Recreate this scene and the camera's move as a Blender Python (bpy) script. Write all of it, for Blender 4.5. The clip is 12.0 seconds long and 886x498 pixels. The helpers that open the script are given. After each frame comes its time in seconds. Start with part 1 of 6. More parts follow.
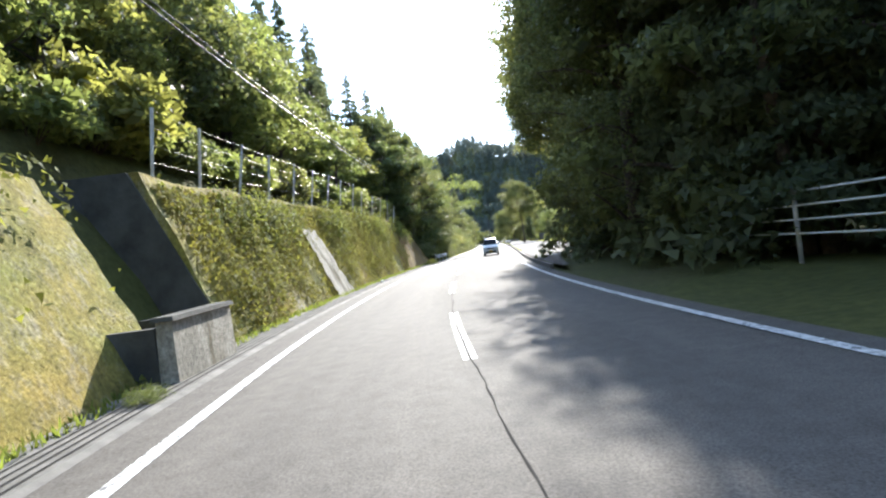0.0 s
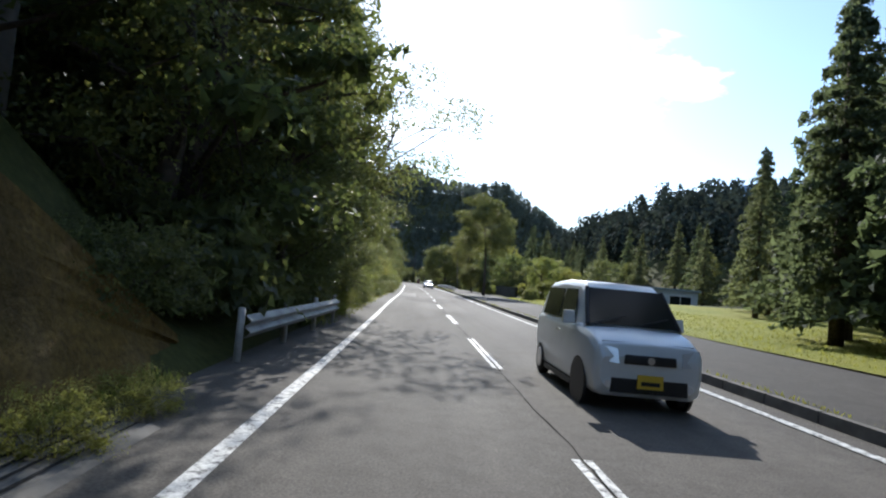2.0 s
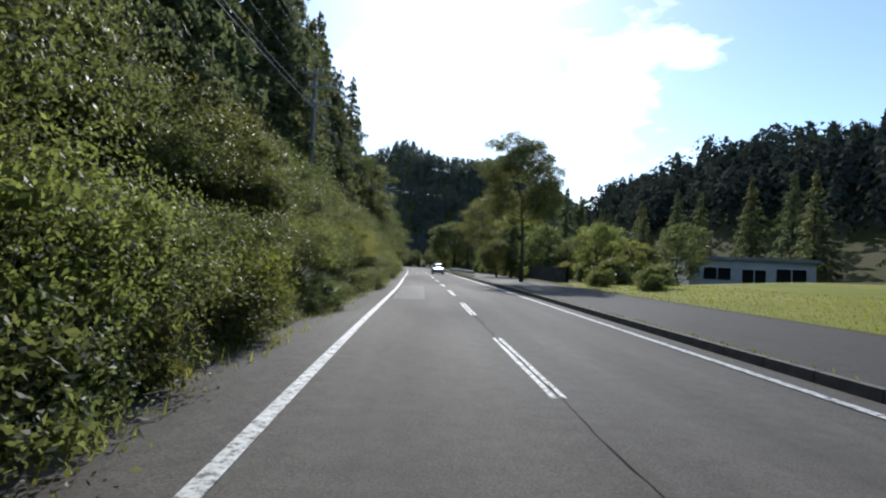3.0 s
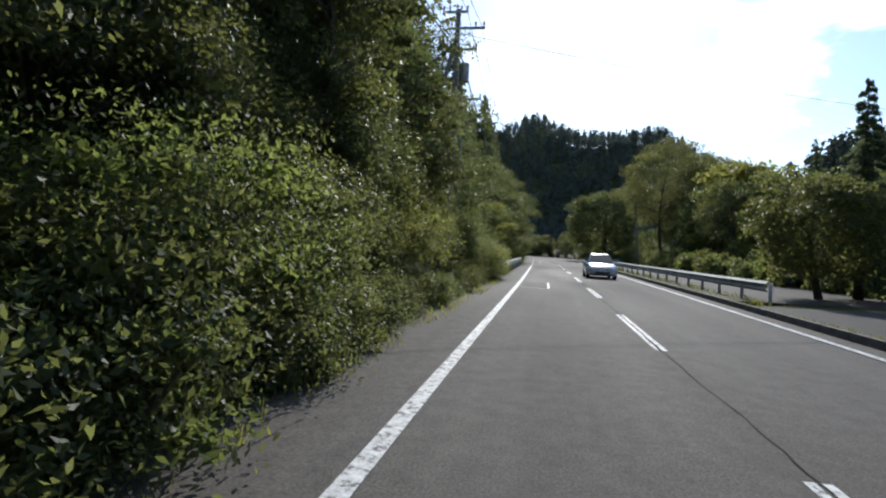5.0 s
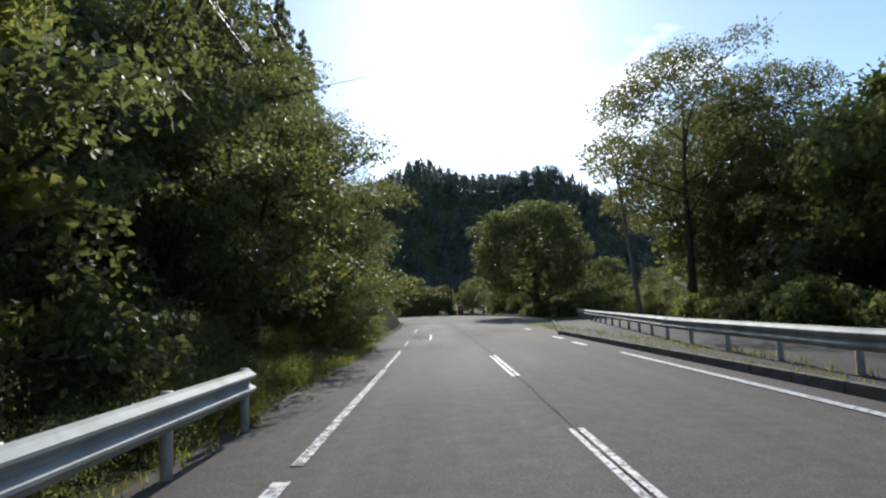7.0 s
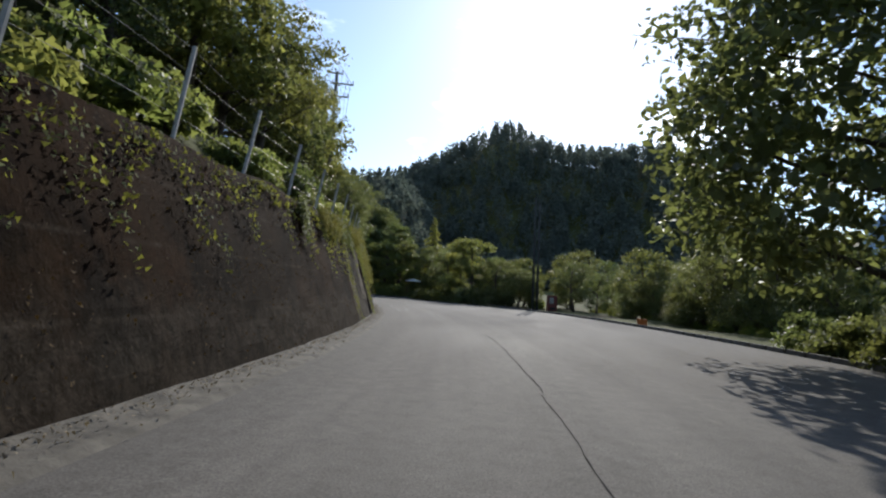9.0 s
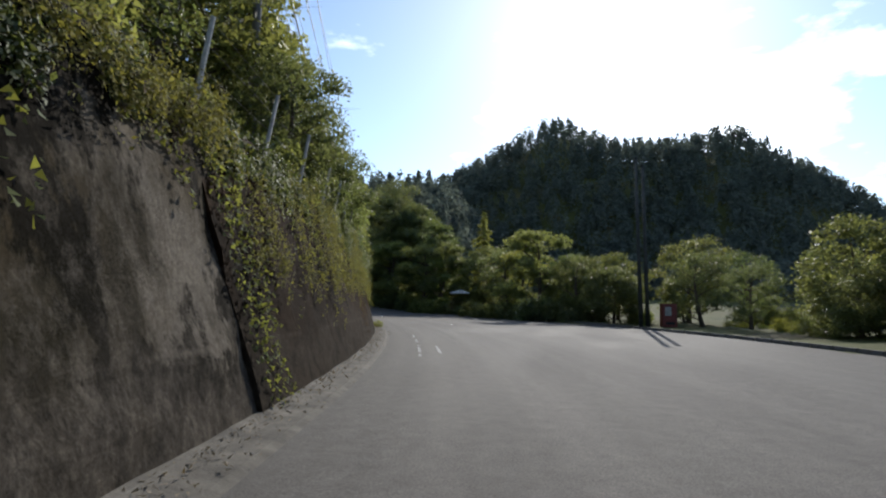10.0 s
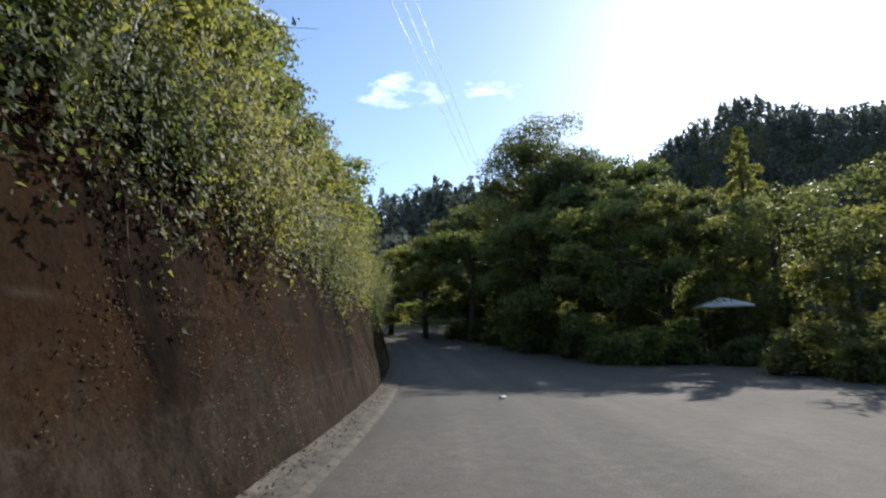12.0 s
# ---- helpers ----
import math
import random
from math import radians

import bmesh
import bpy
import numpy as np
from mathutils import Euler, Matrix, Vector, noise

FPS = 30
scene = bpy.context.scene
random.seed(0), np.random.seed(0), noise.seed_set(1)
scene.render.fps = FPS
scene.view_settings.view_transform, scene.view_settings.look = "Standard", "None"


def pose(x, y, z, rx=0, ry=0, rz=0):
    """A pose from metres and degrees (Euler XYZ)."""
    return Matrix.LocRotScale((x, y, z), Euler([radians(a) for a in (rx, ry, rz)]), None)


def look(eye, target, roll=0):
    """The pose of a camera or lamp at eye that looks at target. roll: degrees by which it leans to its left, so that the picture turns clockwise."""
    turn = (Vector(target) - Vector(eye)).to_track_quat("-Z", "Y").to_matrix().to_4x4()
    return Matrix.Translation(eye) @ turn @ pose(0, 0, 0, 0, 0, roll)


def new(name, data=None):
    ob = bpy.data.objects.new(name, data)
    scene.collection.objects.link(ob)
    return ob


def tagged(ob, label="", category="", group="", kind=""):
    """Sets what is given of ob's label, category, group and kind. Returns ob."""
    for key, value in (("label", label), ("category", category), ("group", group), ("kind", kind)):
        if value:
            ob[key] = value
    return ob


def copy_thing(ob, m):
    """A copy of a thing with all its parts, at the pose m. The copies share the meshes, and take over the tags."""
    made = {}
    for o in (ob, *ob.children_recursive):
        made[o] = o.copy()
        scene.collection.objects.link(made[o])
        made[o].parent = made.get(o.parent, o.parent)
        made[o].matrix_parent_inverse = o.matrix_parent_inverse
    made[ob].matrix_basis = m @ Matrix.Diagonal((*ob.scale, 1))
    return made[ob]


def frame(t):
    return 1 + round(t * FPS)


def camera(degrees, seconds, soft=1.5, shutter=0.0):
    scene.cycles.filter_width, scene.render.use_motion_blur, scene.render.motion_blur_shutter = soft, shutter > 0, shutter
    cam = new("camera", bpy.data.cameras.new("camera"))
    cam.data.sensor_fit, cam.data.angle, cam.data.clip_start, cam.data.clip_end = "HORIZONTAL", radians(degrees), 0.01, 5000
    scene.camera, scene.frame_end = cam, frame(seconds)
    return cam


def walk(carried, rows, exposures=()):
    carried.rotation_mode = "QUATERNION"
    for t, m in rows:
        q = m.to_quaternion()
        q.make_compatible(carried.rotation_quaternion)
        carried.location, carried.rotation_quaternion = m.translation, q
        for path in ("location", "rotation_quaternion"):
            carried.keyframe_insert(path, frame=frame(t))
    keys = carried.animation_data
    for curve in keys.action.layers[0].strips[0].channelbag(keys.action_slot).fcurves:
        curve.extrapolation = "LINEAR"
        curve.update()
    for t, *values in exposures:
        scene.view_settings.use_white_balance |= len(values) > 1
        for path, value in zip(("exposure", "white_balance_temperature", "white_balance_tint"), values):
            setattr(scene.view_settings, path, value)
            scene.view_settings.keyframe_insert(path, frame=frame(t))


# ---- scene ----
cam = camera(76.9, 12.0, 2.2)

# the walk: seconds, place, turn
PATH = [
    (0, pose(2.194, -1.809, 1.431, 89.76, 7.24, 5.75)),
    (0.5, pose(0.195, 9.838, 1.431, 89.10, 2.91, 2.64)),
    (1, pose(-0.984, 21.481, 1.431, 91.39, 0.07, 1.12)),
    (1.5, pose(-1.524, 33.511, 1.431, 92.06, -3.16, -1.71)),
    (2, pose(-1.767, 45.121, 1.431, 93.41, -5.29, -3.03)),
    (2.5, pose(-1.752, 57.054, 1.431, 93.98, -3.06, -2.55)),
    (2.7, pose(-1.774, 61.749, 1.431, 91.45, -2.90, -2.51)),
    (4.3, pose(-1.566, 99.880, 1.431, 95.48, -0.12, -1.55)),
    (4.5, pose(-1.623, 104.604, 1.431, 96.18, -0.15, -0.64)),
    (5, pose(-1.952, 115.933, 1.431, 89.78, -2.86, 10.87)),
    (5.5, pose(-2.010, 128.008, 1.431, 92.00, -0.65, 9.61)),
    (6, pose(-2.135, 140.208, 1.431, 95.12, 2.95, 2.94)),
    (6.5, pose(-2.231, 151.421, 1.431, 93.97, 3.54, 0.96)),
    (7, pose(-2.093, 163.439, 1.431, 96.11, 2.75, 0.62)),
    (7.5, pose(-2.141, 175.591, 1.431, 94.06, -0.86, 2.32)),
    (7.7, pose(-2.061, 180.412, 1.431, 92.33, -1.76, 3.56)),
    (9.3, pose(-3.821, 219.806, 1.431, 94.63, -3.07, 9.22)),
    (9.5, pose(-4.730, 223.829, 1.431, 94.05, -2.15, 10.00)),
    (9.7, pose(-5.475, 227.908, 1.431, 93.37, -1.00, 11.18)),
    (9.8, pose(-5.866, 229.955, 1.431, 93.70, -0.61, 11.69)),
    (10, pose(-6.732, 234.020, 1.431, 95.62, -1.21, 13.50)),
    (10.3, pose(-7.882, 240.226, 1.431, 95.83, -0.28, 16.42)),
    (10.4, pose(-8.324, 242.301, 1.431, 95.77, -0.35, 17.53)),
    (10.5, pose(-8.768, 244.366, 1.431, 97.22, -2.64, 18.54)),
    (10.6, pose(-9.263, 246.419, 1.431, 96.87, -2.67, 19.79)),
    (11, pose(-11.535, 254.413, 1.431, 99.05, -1.19, 22.86)),
    (11.5, pose(-15.755, 264.560, 1.431, 96.30, -2.92, 24.93)),
    (11.7, pose(-17.409, 268.361, 1.431, 96.14, -0.65, 27.61)),
    (11.9, pose(-19.070, 272.077, 1.431, 100.08, 0.48, 28.94)),
    (12, pose(-19.904, 273.940, 1.431, 99.62, 1.50, 29.56)),
]
# the clip's camera darkens as it leaves the glare
EXPOSURES = [(0, 2.05, 6050, 10), (0.5, 1.95, 6050, 10), (1.0, 1.6, 6050, 10), (1.5, 1.15, 6000, 10), (2.0, 0.65, 5950, 10), (2.5, 0.2, 5900, 10), (4.5, 0.2, 5950, 10),
             (5.5, 0.15, 6000, 10), (6.0, 0.25, 6050, 10), (7.5, 0.3, 6100, 10), (9.5, 0.25, 6150, 10), (11.0, 0.35, 6250, 10), (12.0, 0.5, 6300, 10)]
walk(cam, PATH, EXPOSURES)


# ---- light ----
world = bpy.data.worlds.new("sky")
scene.world = world
world.use_nodes = True
wn, wl = world.node_tree.nodes, world.node_tree.links
wn.clear()
SUN_AZ, SUN_EL = radians(3.0), radians(30.0)   # clockwise from +y
sky = wn.new("ShaderNodeTexSky")
sky.sky_type = "NISHITA"
sky.sun_disc = False
sky.sun_elevation, sky.sun_rotation = SUN_EL, SUN_AZ
sky.air_density, sky.dust_density, sky.ozone_density = 1.0, 0.3, 1.8
coord = wn.new("ShaderNodeTexCoord")
cmap = wn.new("ShaderNodeMapping")
cmap.inputs["Scale"].default_value = (1.0, 1.0, 2.6)
cnoise = wn.new("ShaderNodeTexNoise")
cnoise.inputs["Scale"].default_value, cnoise.inputs["Detail"].default_value, cnoise.inputs["Roughness"].default_value = 2.3, 7, 0.56
cramp = wn.new("ShaderNodeValToRGB")
cramp.color_ramp.elements[0].position, cramp.color_ramp.elements[1].position = 0.57, 0.72
cmix = wn.new("ShaderNodeMix")
cmix.data_type = "RGBA"
cmix.inputs["B"].default_value = (15.0, 15.4, 16.0, 1)
wbg = wn.new("ShaderNodeBackground")
wbg.inputs["Strength"].default_value = 0.15
wout = wn.new("ShaderNodeOutputWorld")
wl.new(coord.outputs["Generated"], cmap.inputs["Vector"])
wl.new(cmap.outputs["Vector"], cnoise.inputs["Vector"])
bank = wn.new("ShaderNodeVectorMath")
bank.operation = "DOT_PRODUCT"
bank.inputs[1].default_value = (0.41, 0.88, 0.24)
near = wn.new("ShaderNodeMapRange")
near.inputs["From Min"].default_value, near.inputs["From Max"].default_value = 0.962, 0.997
near.inputs["To Max"].default_value = 0.075
total = wn.new("ShaderNodeMath")
wl.new(coord.outputs["Generated"], bank.inputs[0])
wl.new(bank.outputs["Value"], near.inputs["Value"])
wl.new(cnoise.outputs["Fac"], total.inputs[0])
wl.new(near.outputs["Result"], total.inputs[1])
wl.new(total.outputs["Value"], cramp.inputs["Fac"])
wl.new(cramp.outputs["Color"], cmix.inputs["Factor"])
wl.new(sky.outputs["Color"], cmix.inputs["A"])
wl.new(cmix.outputs["Result"], wbg.inputs["Color"])
wl.new(wbg.outputs["Background"], wout.inputs["Surface"])

sun_lamp = new("sun", bpy.data.lights.new("sun", "SUN"))
sun_lamp.data.energy, sun_lamp.data.angle, sun_lamp.data.color = 3.9, radians(0.53), (1.0, 0.93, 0.82)
sun_way = Vector((math.sin(SUN_AZ) * math.cos(SUN_EL), math.cos(SUN_AZ) * math.cos(SUN_EL), math.sin(SUN_EL)))
sun_lamp.matrix_world = look(sun_way * 200, (0, 0, 0))


# ---- materials ----
def material(name, rough=0.8, metal=0.0, spec=0.4):
    m = bpy.data.materials.new(name)
    m.use_nodes = True
    b = m.node_tree.nodes["Principled BSDF"]
    b.inputs["Roughness"].default_value, b.inputs["Metallic"].default_value = rough, metal
    b.inputs["Specular IOR Level"].default_value = spec
    return m, m.node_tree.nodes, m.node_tree.links, b


def noise_tex(n, l, scale, detail=5, rough=0.6, stretch=None, source="Object"):
    c = n.new("ShaderNodeTexCoord")
    t = n.new("ShaderNodeTexNoise")
    t.inputs["Scale"].default_value, t.inputs["Detail"].default_value, t.inputs["Roughness"].default_value = scale, detail, rough
    if stretch:
        mp = n.new("ShaderNodeMapping")
        mp.inputs["Scale"].default_value = stretch
        l.new(c.outputs[source], mp.inputs["Vector"])
        l.new(mp.outputs["Vector"], t.inputs["Vector"])
    else:
        l.new(c.outputs[source], t.inputs["Vector"])
    return t.outputs["Fac"]


def ramp(n, l, fac, stops):
    r = n.new("ShaderNodeValToRGB")
    e = r.color_ramp.elements
    while len(e) < len(stops):
        e.new(0.5)
    for k, (pos, col) in enumerate(stops):
        e[k].position = pos
        e[k].color = (*col, 1) if len(col) == 3 else col
    l.new(fac, r.inputs["Fac"])
    return r.outputs["Color"]


def blend(n, l, fac, a, b, mode="MIX"):
    m = n.new("ShaderNodeMix")
    m.data_type, m.blend_type = "RGBA", mode
    for sock, v in (("Factor", fac), ("A", a), ("B", b)):
        if isinstance(v, (int, float)):
            m.inputs[sock].default_value = v
        elif isinstance(v, tuple):
            m.inputs[sock].default_value = (*v, 1)
        else:
            l.new(v, m.inputs[sock])
    return m.outputs["Result"]


def bump(n, l, b, height, strength=0.4, dist=0.02):
    k = n.new("ShaderNodeBump")
    k.inputs["Strength"].default_value, k.inputs["Distance"].default_value = strength, dist
    l.new(height, k.inputs["Height"])
    l.new(k.outputs["Normal"], b.inputs["Normal"])


def plain(name, color, rough=0.7, metal=0.0, var=0.25, scale=3.0, grain=0.0, spec=0.4):
    m, n, l, b = material(name, rough, metal, spec)
    f = noise_tex(n, l, scale)
    dark = tuple(c * (1 - var) for c in color)
    lite = tuple(min(1, c * (1 + var)) for c in color)
    l.new(ramp(n, l, f, [(0.3, dark), (0.7, lite)]), b.inputs["Base Color"])
    if grain:
        bump(n, l, b, noise_tex(n, l, scale * 12), grain)
    return m


def asphalt(name, base, patch):
    m, n, l, b = material(name, 0.9, 0, 0.22)
    big = noise_tex(n, l, 0.22, 4, 0.6, (1.0, 0.25, 1.0))
    mid = noise_tex(n, l, 3.5, 6, 0.7)
    fine = noise_tex(n, l, 45, 5, 0.8)
    c = ramp(n, l, big, [(0.3, base), (0.7, patch)])
    c = blend(n, l, 0.5, c, ramp(n, l, mid, [(0.35, (0.35, 0.35, 0.35)), (0.65, (0.62, 0.62, 0.62))]), "OVERLAY")
    c = blend(n, l, 0.8, c, ramp(n, l, fine, [(0.34, (0.2, 0.2, 0.2)), (0.66, (0.8, 0.8, 0.8))]), "OVERLAY")
    l.new(c, b.inputs["Base Color"])
    l.new(ramp(n, l, big, [(0.3, (0.8,) * 3), (0.7, (0.95,) * 3)]), b.inputs["Roughness"])
    bump(n, l, b, fine, 0.5, 0.006)
    return m


def wheel_tracks(m, strength=0.35):
    """Polished wheel paths and long streaks, by the coordinates laid along the road."""
    n, l = m.node_tree.nodes, m.node_tree.links
    b = n["Principled BSDF"]
    old = b.inputs["Base Color"].links[0].from_socket
    uv = n.new("ShaderNodeTexCoord")
    sep = n.new("ShaderNodeSeparateXYZ")
    l.new(uv.outputs["UV"], sep.inputs["Vector"])
    mp = n.new("ShaderNodeMapRange")
    mp.inputs["From Min"].default_value, mp.inputs["From Max"].default_value = -4.0, 4.0
    l.new(sep.outputs["X"], mp.inputs["Value"])
    track = ramp(n, l, mp.outputs["Result"], [(0.0, (0.4,) * 3), (0.12, (0.47,) * 3), (0.2, (0.6,) * 3), (0.28, (0.46,) * 3), (0.4, (0.58,) * 3), (0.5, (0.42,) * 3), (0.62, (0.58,) * 3), (0.72, (0.46,) * 3), (0.82, (0.58,) * 3), (0.95, (0.42,) * 3)])
    long_ = noise_tex(n, l, 1.0, 6, 0.65, (1.5, 0.04, 1.0), "UV")
    c = blend(n, l, strength * 1.6, old, track, "OVERLAY")
    c = blend(n, l, strength * 0.75, c, ramp(n, l, long_, [(0.32, (0.3,) * 3), (0.68, (0.7,) * 3)]), "OVERLAY")
    spots = noise_tex(n, l, 1.1, 8, 0.72, (1.0, 0.5, 1.0), "UV")
    c = blend(n, l, ramp(n, l, spots, [(0.6, (0, 0, 0)), (0.7, (0.45,) * 3)]), c, (0.055, 0.052, 0.048))
    l.new(c, b.inputs["Base Color"])


def worn_paint(name, wear=0.36, white=0.74):
    m, n, l, b = material(name, 0.7)
    f = noise_tex(n, l, 9, 8, 0.75)
    l.new(ramp(n, l, f, [(wear, (0.12, 0.118, 0.115)), (wear + 0.06, (white * 0.68, white * 0.68, white * 0.65)), (max(wear + 0.07, 0.62), (white, white, white * 0.96))]), b.inputs["Base Color"])
    bump(n, l, b, noise_tex(n, l, 80), 0.3, 0.005)
    return m


def mossy_concrete(name, moss, moss2, bare, cover, blots=0.5, foot=None, black=0.5, soft=0.1):
    """Old concrete with streaks of moss; cover shifts how much stays bare."""
    m, n, l, b = material(name, 0.92, 0, 0.2 if not foot else 0.03)
    streak = noise_tex(n, l, 0.9, 6, 0.65, (1, 1, 0.28))
    patch = noise_tex(n, l, 0.35, 5, 0.6)
    fine = noise_tex(n, l, 14, 6, 0.7)
    mossc = blend(n, l, ramp(n, l, patch, [(0.38, (0, 0, 0)), (0.62, (1, 1, 1))]), moss, moss2)
    c = blend(n, l, ramp(n, l, streak, [(cover, (0, 0, 0)), (cover + 0.14, (1, 1, 1))]), mossc, bare)
    blot = noise_tex(n, l, 0.55, 7, 0.7, (1, 1, 0.6))
    c = blend(n, l, ramp(n, l, blot, [(black, (0, 0, 0)), (black + soft, (blots,) * 3)]), c, tuple(v * 0.22 for v in moss2))
    mottle = noise_tex(n, l, 3.4, 9, 0.78, (1, 1, 0.7))
    c = blend(n, l, ramp(n, l, mottle, [(0.5, (0, 0, 0)), (0.66, (0.55,) * 3)]), c, tuple(v * 0.8 for v in bare))
    c = blend(n, l, ramp(n, l, mottle, [(0.3, (0.75 if not foot else 0.3,) * 3), (0.42, (0, 0, 0))]), c, tuple(v * 0.3 for v in moss))
    if foot:
        # washed-out grey courses low on the wall, with ragged edges, and lime lines at the pour joints
        co_, sep_ = n.new("ShaderNodeTexCoord"), n.new("ShaderNodeSeparateXYZ")
        l.new(co_.outputs["Object"], sep_.inputs["Vector"])
        rag = n.new("ShaderNodeMath")
        rag.operation = "MULTIPLY_ADD"
        rag.inputs[1].default_value = 2.6
        l.new(noise_tex(n, l, 0.5, 6, 0.7, (1, 1, 1.6)), rag.inputs[0])
        l.new(sep_.outputs["Z"], rag.inputs[2])
        span = n.new("ShaderNodeMapRange")
        span.inputs["From Min"].default_value, span.inputs["From Max"].default_value = 2.0, 2.7
        span.inputs["To Min"].default_value, span.inputs["To Max"].default_value = 0.75, 0.0
        l.new(rag.outputs["Value"], span.inputs["Value"])
        c = blend(n, l, span.outputs["Result"], c, blend(n, l, ramp(n, l, mottle, [(0.38, (0, 0, 0)), (0.6, (1, 1, 1))]), tuple(v * 0.35 for v in foot), foot))
        joint = n.new("ShaderNodeMath")
        joint.operation = "PINGPONG"
        joint.inputs[1].default_value = 0.45
        l.new(sep_.outputs["Z"], joint.inputs[0])
        line = ramp(n, l, joint.outputs["Value"], [(0.0, (0.5,) * 3), (0.05, (0, 0, 0))])
        c = blend(n, l, blend(n, l, 1.0, line, ramp(n, l, streak, [(0.45, (0, 0, 0)), (0.6, (1, 1, 1))]), "MULTIPLY"), c, tuple(v * 1.3 for v in foot))
    c = blend(n, l, 0.8 if not foot else 0.5, c, ramp(n, l, fine, [(0.3, (0.2,) * 3), (0.7, (0.8,) * 3)]), "OVERLAY")
    l.new(c, b.inputs["Base Color"])
    bump(n, l, b, blend(n, l, 0.5, mottle, fine), 0.9 if not foot else 0.6, 0.08 if not foot else 0.05)
    return m


def leaf(name, dark, lite, trans, glow=0.45, rough=0.5, spec=0.25):
    """Leaves that let some light through; colour differs leaf by leaf and tree by tree."""
    m, n, l, b = material(name, rough, 0, spec)
    g = n.new("ShaderNodeNewGeometry")
    o = n.new("ShaderNodeObjectInfo")
    c = ramp(n, l, g.outputs["Random Per Island"], [(0.0, dark), (0.75, lite), (1.0, tuple(min(1, v * 1.35) for v in lite))])
    tint = ramp(n, l, o.outputs["Random"], [(0.0, (0.40, 0.46, 0.42)), (0.5, (0.5, 0.5, 0.5)), (1.0, (0.60, 0.54, 0.42))])
    c = blend(n, l, 0.8, c, tint, "OVERLAY")
    l.new(c, b.inputs["Base Color"])
    t = n.new("ShaderNodeBsdfTranslucent")
    l.new(blend(n, l, 0.8, ramp(n, l, g.outputs["Random Per Island"], [(0.0, tuple(v * 0.6 for v in trans)), (1.0, trans)]), tint, "OVERLAY"), t.inputs["Color"])
    mix = n.new("ShaderNodeMixShader")
    mix.inputs["Fac"].default_value = glow
    l.new(b.outputs["BSDF"], mix.inputs[1])
    l.new(t.outputs["BSDF"], mix.inputs[2])
    l.new(mix.outputs["Shader"], n["Material Output"].inputs["Surface"])
    return m


M_ASPHALT = asphalt("road_asphalt", (0.085, 0.076, 0.065), (0.124, 0.112, 0.098))
M_WALKWAY = asphalt("walkway_asphalt", (0.05, 0.045, 0.04), (0.076, 0.069, 0.061))
wheel_tracks(M_ASPHALT)
M_PAINT = worn_paint("worn_white_paint", 0.42)
M_PAINT_OLD = worn_paint("nearly_gone_paint", 0.5, 0.36)
M_PAINT_MID = worn_paint("patchy_paint", 0.47)
M_CRACK = plain("crack_filler", (0.042, 0.04, 0.037), 1.0, spec=0.02)
M_KERB = plain("kerb_concrete", (0.13, 0.122, 0.108), 0.9, var=0.4, scale=2.0, grain=0.4)
M_DIRTC = plain("dirty_concrete", (0.10, 0.088, 0.07), 0.95, var=0.5, scale=2.5, grain=0.6)
M_WALL1 = mossy_concrete("mossy_wall_bright", (0.26, 0.20, 0.05), (0.17, 0.18, 0.04), (0.34, 0.31, 0.24), 0.57)
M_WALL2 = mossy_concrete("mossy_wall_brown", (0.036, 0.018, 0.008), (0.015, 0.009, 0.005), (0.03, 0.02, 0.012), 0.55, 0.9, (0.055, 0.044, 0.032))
M_WALL3 = mossy_concrete("stained_grey_wall", (0.06, 0.045, 0.025), (0.034, 0.028, 0.018), (0.15, 0.128, 0.1), 0.45, 0.96, (0.1, 0.084, 0.066), 0.475, 0.04)
M_WALL4 = mossy_concrete("rusty_brown_wall", (0.2, 0.125, 0.03), (0.14, 0.096, 0.026), (0.19, 0.13, 0.052), 0.56, 0.5)
M_PANEL = mossy_concrete("streaked_bare_concrete", (0.12, 0.1, 0.06), (0.09, 0.085, 0.05), (0.35, 0.33, 0.28), 0.38, 0.3)
M_DARKWALL = plain("dark_mottled_concrete", (0.055, 0.055, 0.048), 0.95, var=0.5, scale=1.5, grain=0.5)
M_STEEL = plain("galvanised_steel", (0.34, 0.36, 0.335), 0.7, 0.1, 0.35, 1.5)
M_STEELD = plain("dulled_old_steel", (0.3, 0.31, 0.3), 0.65, 0.3, 0.3, 2.0)
M_POST = plain("weathered_post_steel", (0.42, 0.4, 0.36), 0.6, 0.3, 0.3, 4.0)
M_FPOST = plain("pale_fence_post", (0.5, 0.49, 0.45), 0.8, 0, 0.25, 5.0)
M_WIRE = plain("dull_wire", (0.28, 0.27, 0.25), 0.5, 0.6)
M_POLE = plain("pole_concrete", (0.2, 0.19, 0.175), 0.9, var=0.25, scale=2.0)
M_CABLE = plain("black_cable", (0.05, 0.05, 0.05), 0.5, spec=0.4)
M_BARK = plain("bark", (0.085, 0.066, 0.048), 0.95, var=0.5, scale=6.0, grain=0.7)
M_WHITE = plain("white_metal_sheet", (0.75, 0.74, 0.7), 0.5, 0, 0.08)
M_LEAF = leaf("broad_leaves", (0.038, 0.051, 0.025), (0.085, 0.104, 0.048), (0.31, 0.34, 0.095), 0.44, 0.52, 0.28)
M_LEAF_Y = leaf("light_green_leaves", (0.05, 0.066, 0.026), (0.105, 0.122, 0.046), (0.44, 0.47, 0.12), 0.5, 0.55, 0.28)
